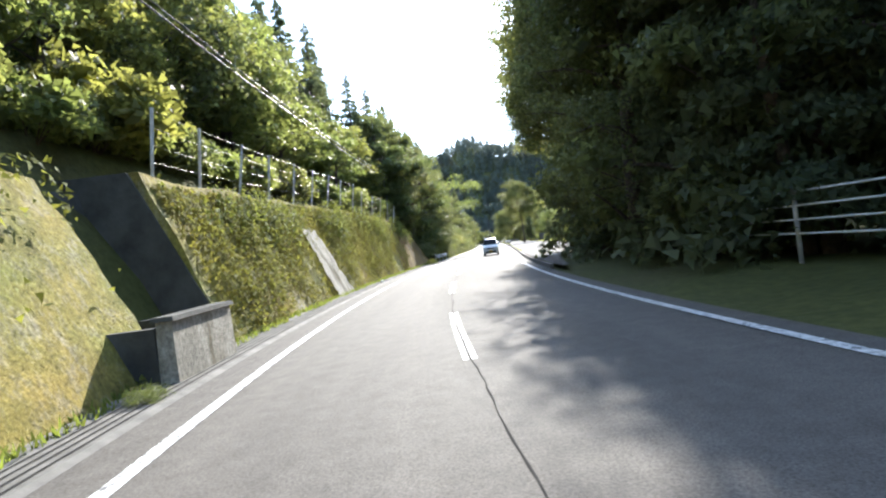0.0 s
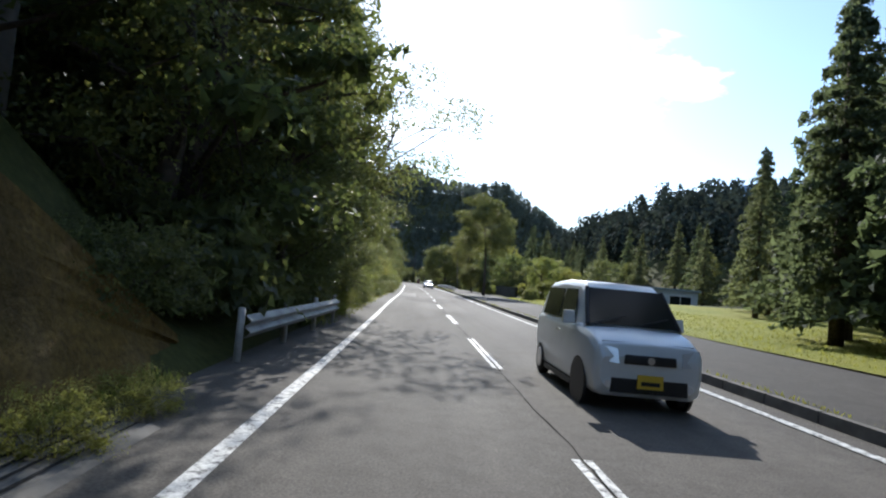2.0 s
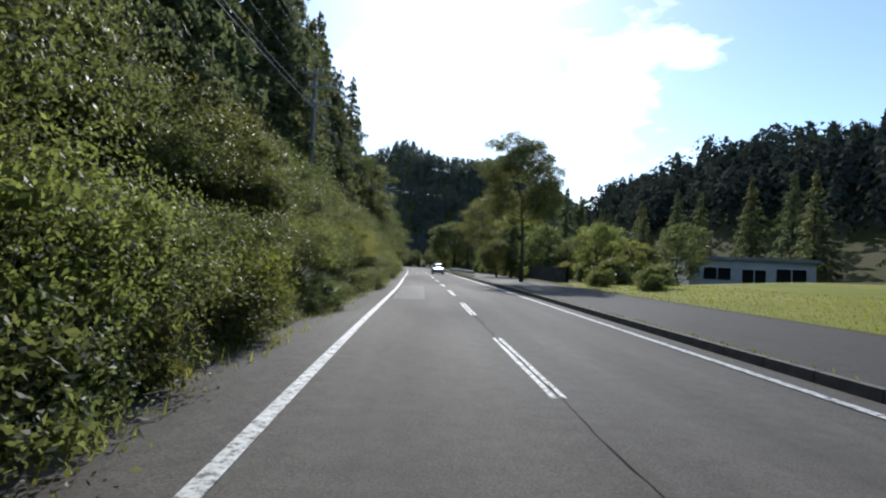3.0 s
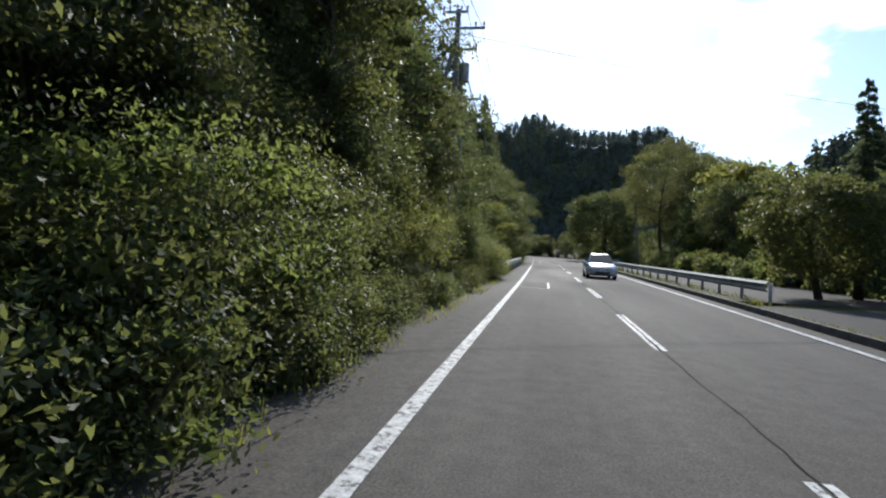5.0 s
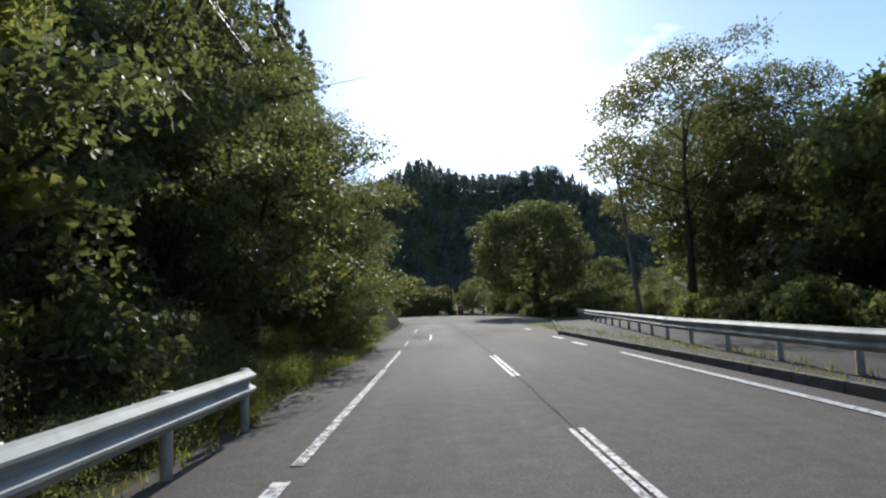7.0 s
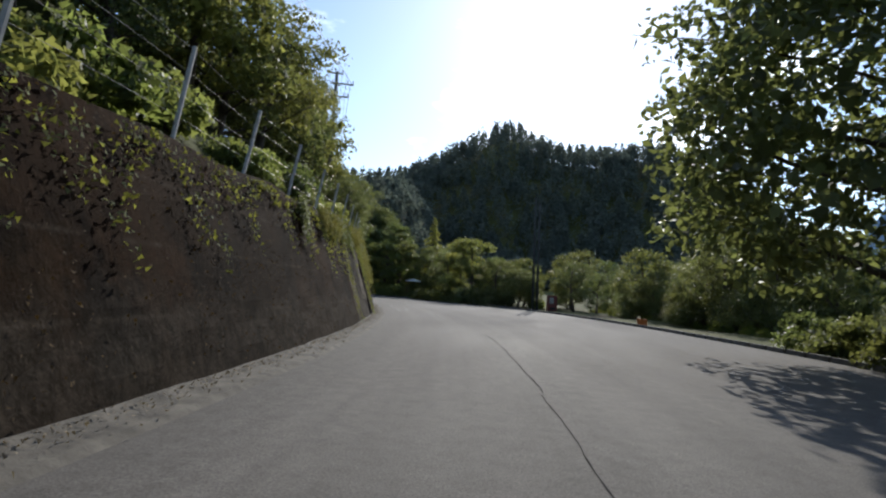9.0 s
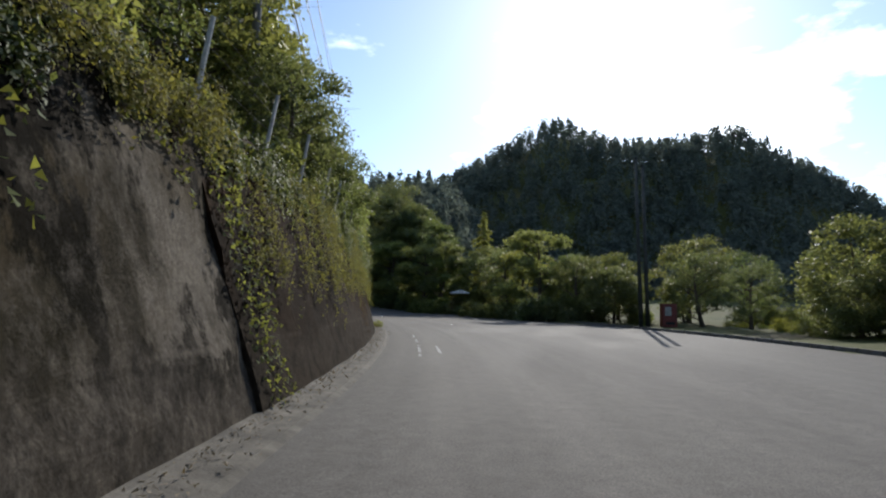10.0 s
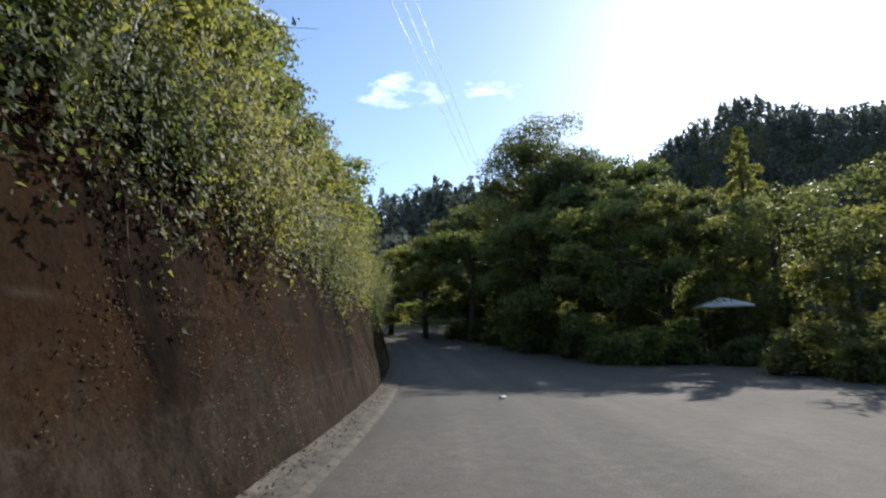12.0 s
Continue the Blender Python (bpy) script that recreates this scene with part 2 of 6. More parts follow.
M_IVY = leaf("glossy_ivy_leaves", (0.035, 0.05, 0.018), (0.08, 0.1, 0.036), (0.3, 0.33, 0.08), 0.4, 0.62, 0.25)
M_CEDAR = leaf("cedar_needles", (0.042, 0.056, 0.035), (0.085, 0.102, 0.058), (0.26, 0.3, 0.13), 0.43, 0.7)
# leaf colour raised and greyed to stand in for distance haze
M_FAR = leaf("far_wood_hazed_foliage", (0.092, 0.1, 0.088), (0.108, 0.116, 0.1), (0.2, 0.22, 0.18), 0.48, 1.0)
M_WOODS = leaf("valley_wood_foliage", (0.04, 0.047, 0.042), (0.056, 0.064, 0.055), (0.09, 0.1, 0.075), 0.28, 1.0, 0.1)
M_VINE = leaf("climbing_leaves", (0.05, 0.08, 0.02), (0.11, 0.14, 0.035), (0.36, 0.38, 0.07), 0.5, 0.75)
M_GRASSB = leaf("grass_blades", (0.08, 0.095, 0.02), (0.17, 0.18, 0.04), (0.48, 0.5, 0.09), 0.48)
M_MOSSLEAF = leaf("ochre_creeper_leaves", (0.12, 0.115, 0.032), (0.19, 0.18, 0.05), (0.38, 0.36, 0.07), 0.4, 0.85)
M_STRAW = leaf("dry_litter", (0.12, 0.08, 0.04), (0.3, 0.23, 0.13), (0.2, 0.14, 0.06), 0.2)


def ground_material():
    m, n, l, b = material("forest_ground_and_turf", 0.95, 0, 0.15)
    big = noise_tex(n, l, 0.08, 6, 0.6)
    fine = noise_tex(n, l, 5, 6, 0.7)
    c = ramp(n, l, big, [(0.3, (0.045, 0.05, 0.018)), (0.5, (0.07, 0.075, 0.022)), (0.7, (0.09, 0.075, 0.04))])
    c = blend(n, l, 0.6, c, ramp(n, l, fine, [(0.3, (0.2,) * 3), (0.7, (0.8,) * 3)]), "OVERLAY")
    l.new(c, b.inputs["Base Color"])
    bump(n, l, b, fine, 0.6, 0.08)
    return m


def lawn_material():
    m, n, l, b = material("mown_lawn", 0.9, 0, 0.2)
    big = noise_tex(n, l, 0.15, 6, 0.65)
    fine = noise_tex(n, l, 30, 4, 0.7, (1, 1, 1))
    c = ramp(n, l, big, [(0.3, (0.17, 0.19, 0.022)), (0.55, (0.24, 0.24, 0.032)), (0.75, (0.29, 0.26, 0.06))])
    c = blend(n, l, 0.7, c, ramp(n, l, fine, [(0.3, (0.25,) * 3), (0.7, (0.78,) * 3)]), "OVERLAY")
    l.new(c, b.inputs["Base Color"])
    bump(n, l, b, fine, 0.8, 0.05)
    return m


M_SOIL = ground_material()
M_LAWN = lawn_material()

# ---- the road's line ----
# bend of the centre line in thousandths per metre (left is positive), every 20 m from -20
BEND = (-9.01, -9.01, -4.00, -1.33, 0.98, -1.08, 1.43, -0.55, 0.65, -0.17, 0.81, 0.21, 6.15, 5.98, 6.31, 6.70, 3.70, 3.87)
S = np.arange(-120.0, 421.0, 1.0)
_k = np.interp(S, np.arange(-20, 321, 20.0), BEND) * 1e-3
_i0 = int(np.argmin(abs(S - 100)))
TH = np.concatenate([[0], np.cumsum((_k[1:] + _k[:-1]) / 2)])
TH -= TH[_i0]
CX = np.concatenate([[0], np.cumsum(-(np.sin(TH[1:]) + np.sin(TH[:-1])) / 2)])
CY = np.concatenate([[0], np.cumsum((np.cos(TH[1:]) + np.cos(TH[:-1])) / 2)])
CX, CY = CX - CX[_i0], CY - CY[_i0] + 100


def rise(s):
    """The road's own height: level, then climbing gently past the bend."""
    return 0.0011 * np.maximum(0, np.asarray(s, float) - 290) ** 2


def at(s, off, z=0.0):
    """World place of a point by its way along the road and its offset to the right."""
    x, y, th = np.interp(s, S, CX), np.interp(s, S, CY), np.interp(s, S, TH)
    return np.stack(np.broadcast_arrays(x + off * np.cos(th), y + off * np.sin(th), z + rise(s)), -1)


def heading(s):
    return float(np.degrees(np.interp(s, S, TH)))


def place(s, off, z=0.0, turn=0.0, scale=1.0):
    p = at(s, off, z)
    return pose(*[float(v) for v in p], 0, 0, heading(s) + turn) @ Matrix.Diagonal((scale, scale, scale, 1))


def road_coords(x, y):
    """Way along the road and offset of world points."""
    x, y = np.atleast_1d(x).astype(float), np.atleast_1d(y).astype(float)
    s, off = np.empty_like(x), np.empty_like(x)
    for a in range(0, len(x), 4000):
        d = (x[a:a + 4000, None] - CX[None, ::2]) ** 2 + (y[a:a + 4000, None] - CY[None, ::2]) ** 2
        i = np.argmin(d, 1) * 2
        c, sn = np.cos(TH[i]), np.sin(TH[i])
        dx, dy = x[a:a + 4000] - CX[i], y[a:a + 4000] - CY[i]
        off[a:a + 4000] = dx * c + dy * sn
        s[a:a + 4000] = S[i] + (-dx * sn + dy * c)
    return s, off


def smooth(a, b, v):
    t = np.clip((np.asarray(v, float) - a) / (b - a), 0, 1)
    return t * t * (3 - 2 * t)


def wave(x, y, size, seed=0.0):
    return (np.sin(x / size + seed) * np.cos(y / size * 0.83 + 1.7 * seed) + 0.5 * np.sin((x * 0.7 - y) / size * 2.3 + seed * 3)) / 1.5


def terrain(x, y):
    """Height of the ground everywhere."""
    x, y = np.atleast_1d(x).astype(float), np.atleast_1d(y).astype(float)
    s, off = road_coords(x, y)
    e = -off
    wall = np.interp(s, [-60, 50, 56, 63, 70, 138, 148, 180, 190, 225, 255, 330], [4.0, 4.0, 1.2, 0.4, 2.6, 2.6, 0.2, 0.3, 2.0, 3.9, 4.6, 4.6])
    slope = np.interp(s, [-60, 50, 70, 135, 150, 182, 200, 400], [0.75, 0.75, 0.6, 0.55, 0.22, 0.3, 0.75, 0.75])
    walled = smooth(52, 50, s) + smooth(185, 188, s)
    left = wall * np.where(walled > 0.5, smooth(6.1, 7.4, e), smooth(4.7, 7.0, e)) + slope * np.maximum(0, e - 7.2)
    left = np.where(left > 34, 34 + (left - 34) * 0.55, left)
    cap = np.interp(s, [-60, 200, 262, 330], [95, 95, 34, 22])
    left = cap * np.tanh(left / cap) + wave(x, y, 9.0) * 0.6 * smooth(8, 16, e)
    lawn = smooth(45, 60, s) * smooth(125, 112, s)
    right = -0.03 + 0.14 * smooth(5.2, 6.6, off) * smooth(206, 188, s) + lawn * (0.055 * np.maximum(0, off - 10)) + (1 - lawn) * 0.012 * np.maximum(0, off - 12)
    right = right + 0.25 * wave(x, y, 6.0, 2.0) * smooth(11, 16, off) * (0.3 + 0.7 * (1 - lawn))
    right = right + np.interp(x, [45, 57, 70, 120, 260, 500], [0, 6, 12, 13.5, 15, 20]) * smooth(335, 282, y) * smooth(-80, 10, y) * (1 + 0.75 * smooth(130, 215, y)) * (1 + 0.1 * wave(x, y, 40.0, 1.0))
    z = np.where(off < 0, left, right)
    z = np.where((off > np.where(walled > 0.5, -5.9, -4.6)) & (off < 4.7), -0.08, z)
    z = np.where((s > 205) & (off > 0) & (off < 13), np.minimum(z, -0.06), z)
    z = z + rise(s) * smooth(60, 20, abs(off))
    seen = np.where(y > 260, (x + 5) * 345 / np.clip(y - 200, 60, 345) - 5, x)
    ridge = np.interp(seen, [-420, -200, -90, -50, -18, 8, 40, 74, 100, 150, 230, 320, 600], [40, 49, 63, 80, 94, 84, 85, 86, 69, 36, 17, 14, 18])
    hill = ridge * (0.05 * smooth(330, 430, y) + 0.95 * smooth(436, 553, y)) * (1 + 0.05 * wave(x, y, 22.0, 3.0))
    hill = np.maximum(hill, 33 * smooth(352, 408, y) * smooth(-28, -56, x) * smooth(-330, -200, x) * (1 + 0.12 * wave(x, y, 12.0, 5.0)))
    return np.maximum(z * smooth(520, 380, y), hill) if np.isscalar(hill) else np.where(y > 330, np.maximum(z * smooth(520, 380, y), hill), z)


# ---- building helpers ----
class Shape:
    """Vertices and faces of one mesh, gathered piece by piece."""

    def __init__(self):
        self.v, self.f, self.n = [], [], 0

    def add(self, verts, faces):
        verts = np.asarray(verts, float).reshape(-1, 3)
        for f in faces:
            self.f.append(tuple(int(i) + self.n for i in f))
        self.v.append(verts)
        self.n += len(verts)
        return self

    def box(self, x0, x1, y0, y1, z0, z1, taper=0.0):
        t = taper
        return self.add([(x0, y0, z0), (x1, y0, z0), (x1, y1, z0), (x0, y1, z0), (x0 + t, y0 + t, z1), (x1 - t, y0 + t, z1), (x1 - t, y1 - t, z1), (x0 + t, y1 - t, z1)],
                        [(0, 3, 2, 1), (4, 5, 6, 7), (0, 1, 5, 4), (1, 2, 6, 5), (2, 3, 7, 6), (3, 0, 4, 7)])

    def tube(self, points, radii, sides=8):
        pts = [Vector(p) for p in points]
        rad = radii if isinstance(radii, (list, tuple)) else [radii] * len(pts)
        ring, faces = [], []
        for i, p in enumerate(pts):
            d = (pts[min(i + 1, len(pts) - 1)] - pts[max(i - 1, 0)]).normalized()
            q = d.to_track_quat("Z", "Y")
            for k in range(sides):
                a = 2 * math.pi * k / sides
                ring.append(p + q @ Vector((math.cos(a) * rad[i], math.sin(a) * rad[i], 0)))
        for i in range(len(pts) - 1):
            for k in range(sides):
                faces.append((i * sides + k, i * sides + (k + 1) % sides, (i + 1) * sides + (k + 1) % sides, (i + 1) * sides + k))
        faces.append(tuple(range(sides))[::-1])
        faces.append(tuple((len(pts) - 1) * sides + k for k in range(sides)))
        return self.add([tuple(v) for v in ring], faces)

    def grid(self, rows):
        """rows: array (m, n, 3) joined into quads."""
        rows = np.asarray(rows, float)
        m, n = rows.shape[:2]
        idx = np.arange(m * n).reshape(m, n)
        q = np.stack([idx[:-1, :-1], idx[:-1, 1:], idx[1:, 1:], idx[1:, :-1]], -1).reshape(-1, 4)
        return self.add(rows.reshape(-1, 3), q)

    def mesh(self, name, mat, shade=False):
        me = bpy.data.meshes.new(name)
        me.from_pydata(np.concatenate(self.v).tolist(), [], self.f)
        me.materials.append(mat)
        if shade:
            me.shade_smooth()
        me.update()
        return me


def fast_mesh(name, verts, quads, mat):
    """A mesh from arrays of corners and of four-cornered faces."""
    me = bpy.data.meshes.new(name)
    verts, quads = np.asarray(verts, np.float32), np.asarray(quads, np.int32)
    k = quads.shape[1]
    me.vertices.add(len(verts))
    me.vertices.foreach_set("co", verts.ravel())
    me.loops.add(quads.size)
    me.loops.foreach_set("vertex_index", quads.ravel())
    me.polygons.add(len(quads))
    me.polygons.foreach_set("loop_start", np.arange(0, quads.size, k, dtype=np.int32))
    me.update(calc_edges=True)
    me.validate()
    me.materials.append(mat)
    return me


def thing(name, label, category, group="", m=None):
    ob = new(name)
    ob.empty_display_size = 0.2
    tagged(ob, label, category, group)
    if m is not None:
        ob.matrix_basis = m
    return ob


def part(name, shape, mat, parent, label="", shade=False):
    me = shape.mesh(name, mat, shade) if isinstance(shape, Shape) else shape
    ob = new(name, me)
    ob.parent = parent
    return tagged(ob, label)


def structure(name, shape, mat, label, category="", shade=False):
    me = shape.mesh(name, mat, shade) if isinstance(shape, Shape) else shape
    return tagged(new(name, me), label, category or name.replace("_", " "), kind="structure")


def stuff(name, me, label, category):
    return tagged(new(name, me), label, category, kind="stuff")


def leaf_quads(rng, centres, out, size, slim=0.8, spread=0.9, up=0.25, fine=False):
    """Small folded leaves at the given places, turned roughly outwards."""
    n = len(centres)
    nrm = out + rng.normal(0, spread, (n, 3)) + np.array([0, 0, up])
    nrm /= np.linalg.norm(nrm, axis=1, keepdims=True) + 1e-9
    t = np.cross(nrm, rng.normal(0, 1, (n, 3)))
    t /= np.linalg.norm(t, axis=1, keepdims=True) + 1e-9
    b = np.cross(nrm, t)
    sz = (size * rng.uniform(0.6, 1.35, n))[:, None]
    if fine:
        v = np.stack([centres - t * sz * 0.5, centres + b * sz * slim * 0.36 - nrm * sz * 0.1 - t * sz * 0.08, centres + t * sz * 0.5, centres - b * sz * slim * 0.36 - nrm * sz * 0.1 - t * sz * 0.08], 1)
        return v.reshape(-1, 3), np.arange(4 * n).reshape(n, 4)
    v = np.stack([centres - t * sz * 0.35 + b * sz * slim * 0.5, centres - t * sz * 0.25 - b * sz * slim * 0.5, centres + t * sz * 0.65], 1)
    return v.reshape(-1, 3), np.arange(3 * n).reshape(n, 3)


def bunch(*pairs):
    """Joins several (corners, faces) pairs."""
    vs, qs, k = [], [], 0
    for v, q in pairs:
        vs.append(v)
        qs.append(q + k)
        k += len(v)
    return np.concatenate(vs), np.concatenate(qs)


def lobe_leaves(rng, lobes, count, size, slim=0.58, shell=0.4, fine=False, core=0.16):
    """Leaves on the outer shells of several lumps (centre, radii), with broader ones added deep inside to block light.
    """
    c = np.array([l[0] for l in lobes], float)
    r = np.array([l[1] for l in lobes], float)
    area = (r[:, 0] * r[:, 1] + r[:, 0] * r[:, 2]) + 1e-6
    which = rng.choice(len(lobes), count, p=area / area.sum())
    d = rng.normal(0, 1, (count, 3))
    d /= np.linalg.norm(d, axis=1, keepdims=True)
    d[:, 2] = np.where(d[:, 2] < -0.35, -d[:, 2], d[:, 2])
    rr = 1 - shell * rng.random(count) ** 1.6
    rr *= 1 + 0.16 * np.sin(d[:, 0] * 7 + which) * np.sin(d[:, 1] * 6 + 2 * which) + 0.12 * np.sin(d[:, 2] * 11 + which * 3)
    p = c[which] + d * r[which] * rr[:, None]
    outer = leaf_quads(rng, p, d * 0.7, size, slim, fine=fine)
    if core <= 0:
        return outer
    # oversized hidden leaves, added only to darken the inside of each lump
    k = int(count * core)
    inner = c[which[:k]] + d[:k] * r[which[:k]] * rng.uniform(0.12, 0.52, (k, 1))
    return bunch(outer, leaf_quads(rng, inner, d[:k] * 0.3, size * (1.6 if fine else 2.2), max(slim, 0.8), fine=fine))


def branch_curve(rng, a, b, sag=0.12, steps=5):
    a, b = np.array(a, float), np.array(b, float)
    side = rng.normal(0, 0.07, 3) * np.linalg.norm(b - a)
    return [tuple(a + (b - a) * t + side * math.sin(math.pi * t) + np.array([0, 0, sag * np.linalg.norm(b - a) * math.sin(math.pi * t)])) for t in np.linspace(0, 1, steps)]


def broadleaf_tree(name, label, seed, height, radius, clear, leaves, size, mat, m, airy=0.0, lean=0.0, group="", fine=False, full=0, stout=1.0, core=0.16):
    """A deciduous tree: tapered trunk with limbs, crown of many separate leaves in uneven lumps."""
    rng = np.random.default_rng(seed)
    tree = thing(name, label, "tree", group, m)
    wood = Shape()
    r0 = (0.022 * height + 0.05) * (1 - 0.4 * airy) * stout
    top = np.array([lean * height + rng.normal(0, 0.03) * height, rng.normal(0, 0.03) * height, height * 0.86])
    stem = branch_curve(rng, (0, 0, -0.3), top, 0.02, 7)
    wood.tube(stem, [r0 * 1.35] + [r0 * (1 - 0.85 * t) for t in np.linspace(0.05, 1, 6)], 9)
    lobes = []
    limbs = int(9 + height * 0.5)
    for k in range(limbs):
        t = clear + (0.97 - clear) * (k + 0.5) / limbs
        a = k * 2.4 + rng.normal(0, 0.4)
        i = min(int(t * 6), 5)
        f = t * 6 - i
        base = np.array(stem[i]) * (1 - f) + np.array(stem[i + 1]) * f
        u = (t - clear) / (1 - clear)
        reach = radius * (0.45 + 0.75 * math.sin(math.pi * (0.22 + 0.72 * u))) * rng.uniform(0.7, 1.05)
        end = base + np.array([math.cos(a) * reach * 0.8, math.sin(a) * reach * 0.8, reach * rng.uniform(0.15, 0.5)])
        wood.tube(branch_curve(rng, base, end, 0.1), [r0 * 0.42 * (1 - 0.7 * u), r0 * 0.3 * (1 - 0.7 * u), r0 * 0.2, r0 * 0.14, r0 * 0.05], 4)
        q = radius * rng.uniform(0.26, 0.42) * (1 - 0.3 * u)
        lobes.append((end, (q * 1.15, q * 1.15, q * 0.75)))
        if rng.random() > airy:
            q2 = q * 0.85
            lobes.append((base * 0.4 + end * 0.6 + rng.normal(0, 0.2, 3), (q2, q2, q2 * 0.8)))
        twig = end + rng.normal(0, 1, 3) * q * np.array([1, 1, 0.5])
        wood.tube([tuple(end), tuple(twig)], [r0 * 0.09, r0 * 0.03], 3)
    lobes.append((top + np.array([0, 0, height * 0.05]), (radius * 0.4, radius * 0.4, height * 0.09)))
    lo = max(0.24, clear)
    for k in range(full):
        a, u = k * 2.4, (k + 0.5) / full
        w = math.sqrt(max(0.0, 1 - (1.7 * u - 0.75) ** 2 / 0.92)) * radius * 0.8
        lobes.append((np.array([math.cos(a) * w, math.sin(a) * w, height * (lo + (0.88 - lo) * u)]) + rng.normal(0, 0.2, 3), (radius * 0.24,) * 3))
    part("trunk", wood, M_BARK, tree, shade=True)
    v, q = lobe_leaves(rng, lobes, leaves, size, 0.8 if fine else 0.58, fine=fine, core=core if airy < 0.35 else 0.0)
    part("crown", fast_mesh("crown", v, q, mat), mat, tree)
    return tree


def conifer_tree(name, label, seed, height, radius, clear, leaves, size, mat, m, group=""):
    """A cedar: straight stem, tiers of drooping sprays that narrow to a point."""
    rng = np.random.default_rng(seed)
    tree = thing(name, label, "tree", group, m)
    wood = Shape()
    r0 = 0.014 * height + 0.05
    wood.tube([(0, 0, -0.4), (0.02 * height * rng.normal(0, .3), 0, height * 0.5), (0, 0, height * 0.98)], [r0 * 1.3, r0 * 0.75, 0.02], 8)
    n_b = int(height * 4.2)
    cs, outs, sizes = [], [], []
    per = max(6, leaves // n_b)
    for k in range(n_b):
        u = (k + rng.random()) / n_b
        z = height * (clear + (1 - clear) * u)
        reach = radius * (1 - u) ** 0.8 * rng.uniform(0.6, 1.15) + 0.15
        a = k * 2.399 + rng.normal(0, 0.3)
        d = np.array([math.cos(a), math.sin(a), 0])
        if k % 3 == 0:
            wood.tube([(0, 0, z), tuple(d * reach * 0.8 + np.array([0, 0, z - 0.12 * reach]))], [r0 * 0.22 * (1 - u) + 0.01, 0.008], 4)
        t = rng.random(per) ** 0.7
        side = np.cross(d, (0, 0, 1))
        p = d * (t * reach)[:, None] + side * (rng.normal(0, 0.22, per) * reach * (1.15 - t * 0.6))[:, None]
        p[:, 2] += z - 0.28 * reach * t ** 2 + rng.normal(0, 0.09, per) * (1 + 0.3 * reach) + 0.12 * reach
        cs.append(p)
        outs.append(np.tile(d * 0.5, (per, 1)))
        sizes.append(np.full(per, size * (0.3 + 0.7 * (1 - u) ** 0.7)))
    part("trunk", wood, M_BARK, tree, shade=True)
    v, q = leaf_quads(rng, np.concatenate(cs), np.concatenate(outs), np.concatenate(sizes), 0.6, 0.8, 0.5)
    part("crown", fast_mesh("crown", v, q, mat), mat, tree)
    return tree


def shrub(name, label, seed, height, radius, leaves, size, mat, m, group="", fine=False):
    """A bush: a few thin stems inside uneven lumps of leaves."""
    rng = np.random.default_rng(seed)
    bush = thing(name, label, "bush", group, m)
    wood, lobes = Shape(), []
    for k in range(9):
        a = k * 2.4 + rng.normal(0, 0.3)
        rr = radius * rng.uniform(0.25, 0.85)
        h = height * rng.uniform(0.45, 0.85) * (1.05 - 0.45 * rr / radius)
        end = np.array([math.cos(a) * rr, math.sin(a) * rr, h])
        wood.tube(branch_curve(rng, (rng.normal(0, .08), rng.normal(0, .08), -0.2), end, 0.1, 3), [0.035, 0.022, 0.008], 3)
        q = radius * rng.uniform(0.3, 0.5)
        lobes.append((end, (q, q, q * 0.8)))
        lobes.append((end * np.array([1.05, 1.05, 0.42]), (q * 1.05, q * 1.05, q * 0.9)))
    part("stem", wood, M_BARK, bush, shade=True)
    v, q = lobe_leaves(rng, lobes, leaves, size, fine=fine, core=0.5 if fine else 0.16)
    part("foliage", fast_mesh("foliage", v, q, mat), mat, bush)
    return bush


# ---- ground ----
def ground_sheet():
    def lines(lo, hi, near_lo, near_hi, step, far):
        a = list(np.arange(near_lo, near_hi + step, step))
        v, d = near_hi + step, step
        while v < hi:
            d = min(d * 1.16, far)
            v += d
            a.append(v)
        v, d = near_lo, step
        while v > lo:
            d = min(d * 1.16, far)
            v -= d
            a.insert(0, v)
        return np.array(a)
    xs = lines(-3000, 3000, -46, 46, 1.3, 220)
    ys = lines(-900, 4000, -30, 345, 2.0, 220)
    X, Y = np.meshgrid(xs, ys)
    Z = terrain(X.ravel(), Y.ravel()).reshape(X.shape)
    return Shape().grid(np.stack([X, Y, Z], -1)[:, :, :])


structure("ground", ground_sheet(), M_SOIL, "dark earth and undergrowth of a wooded valley", "ground", shade=True)

# ---- road ----
s_road = np.arange(-60, 345, 2.0)


def strip(ss, offs, zs):
    """A sheet along the road: offsets and heights may change along the way."""
    return Shape().grid(np.stack([at(ss, np.broadcast_to(o, ss.shape), np.broadcast_to(z, ss.shape)) for o, z in zip(offs, zs)], 1))


edge_r = np.interp(s_road, [-60, 30, 60, 188, 205, 225, 240, 262, 290, 345], [4.0, 4.0, 4.1, 4.15, 7.25, 10.5, 11.6, 13.5, 14.5, 9.0])
ROAD_OFFS = [-4.35, -3.5, -2.9, -2.0, -1.4, -0.7, 0.0, 0.6, 1.3, 1.9, 2.6, 3.2, edge_r]
road = structure("road", strip(s_road, ROAD_OFFS, [-0.03, -0.012, -0.004, 0.0, 0.002, 0.004, 0.004, 0.004, 0.002, 0.0, -0.003, -0.006, -0.02]), M_ASPHALT, "grey worn asphalt road through a wooded valley", "road")
uv_layer = road.data.uv_layers.new(name="along")
co = np.stack([np.stack(np.broadcast_arrays(o, s_road), -1) for o in ROAD_OFFS], 1).reshape(-1, 2)
idx = np.empty(len(road.data.loops), np.int32)
road.data.loops.foreach_get("vertex_index", idx)
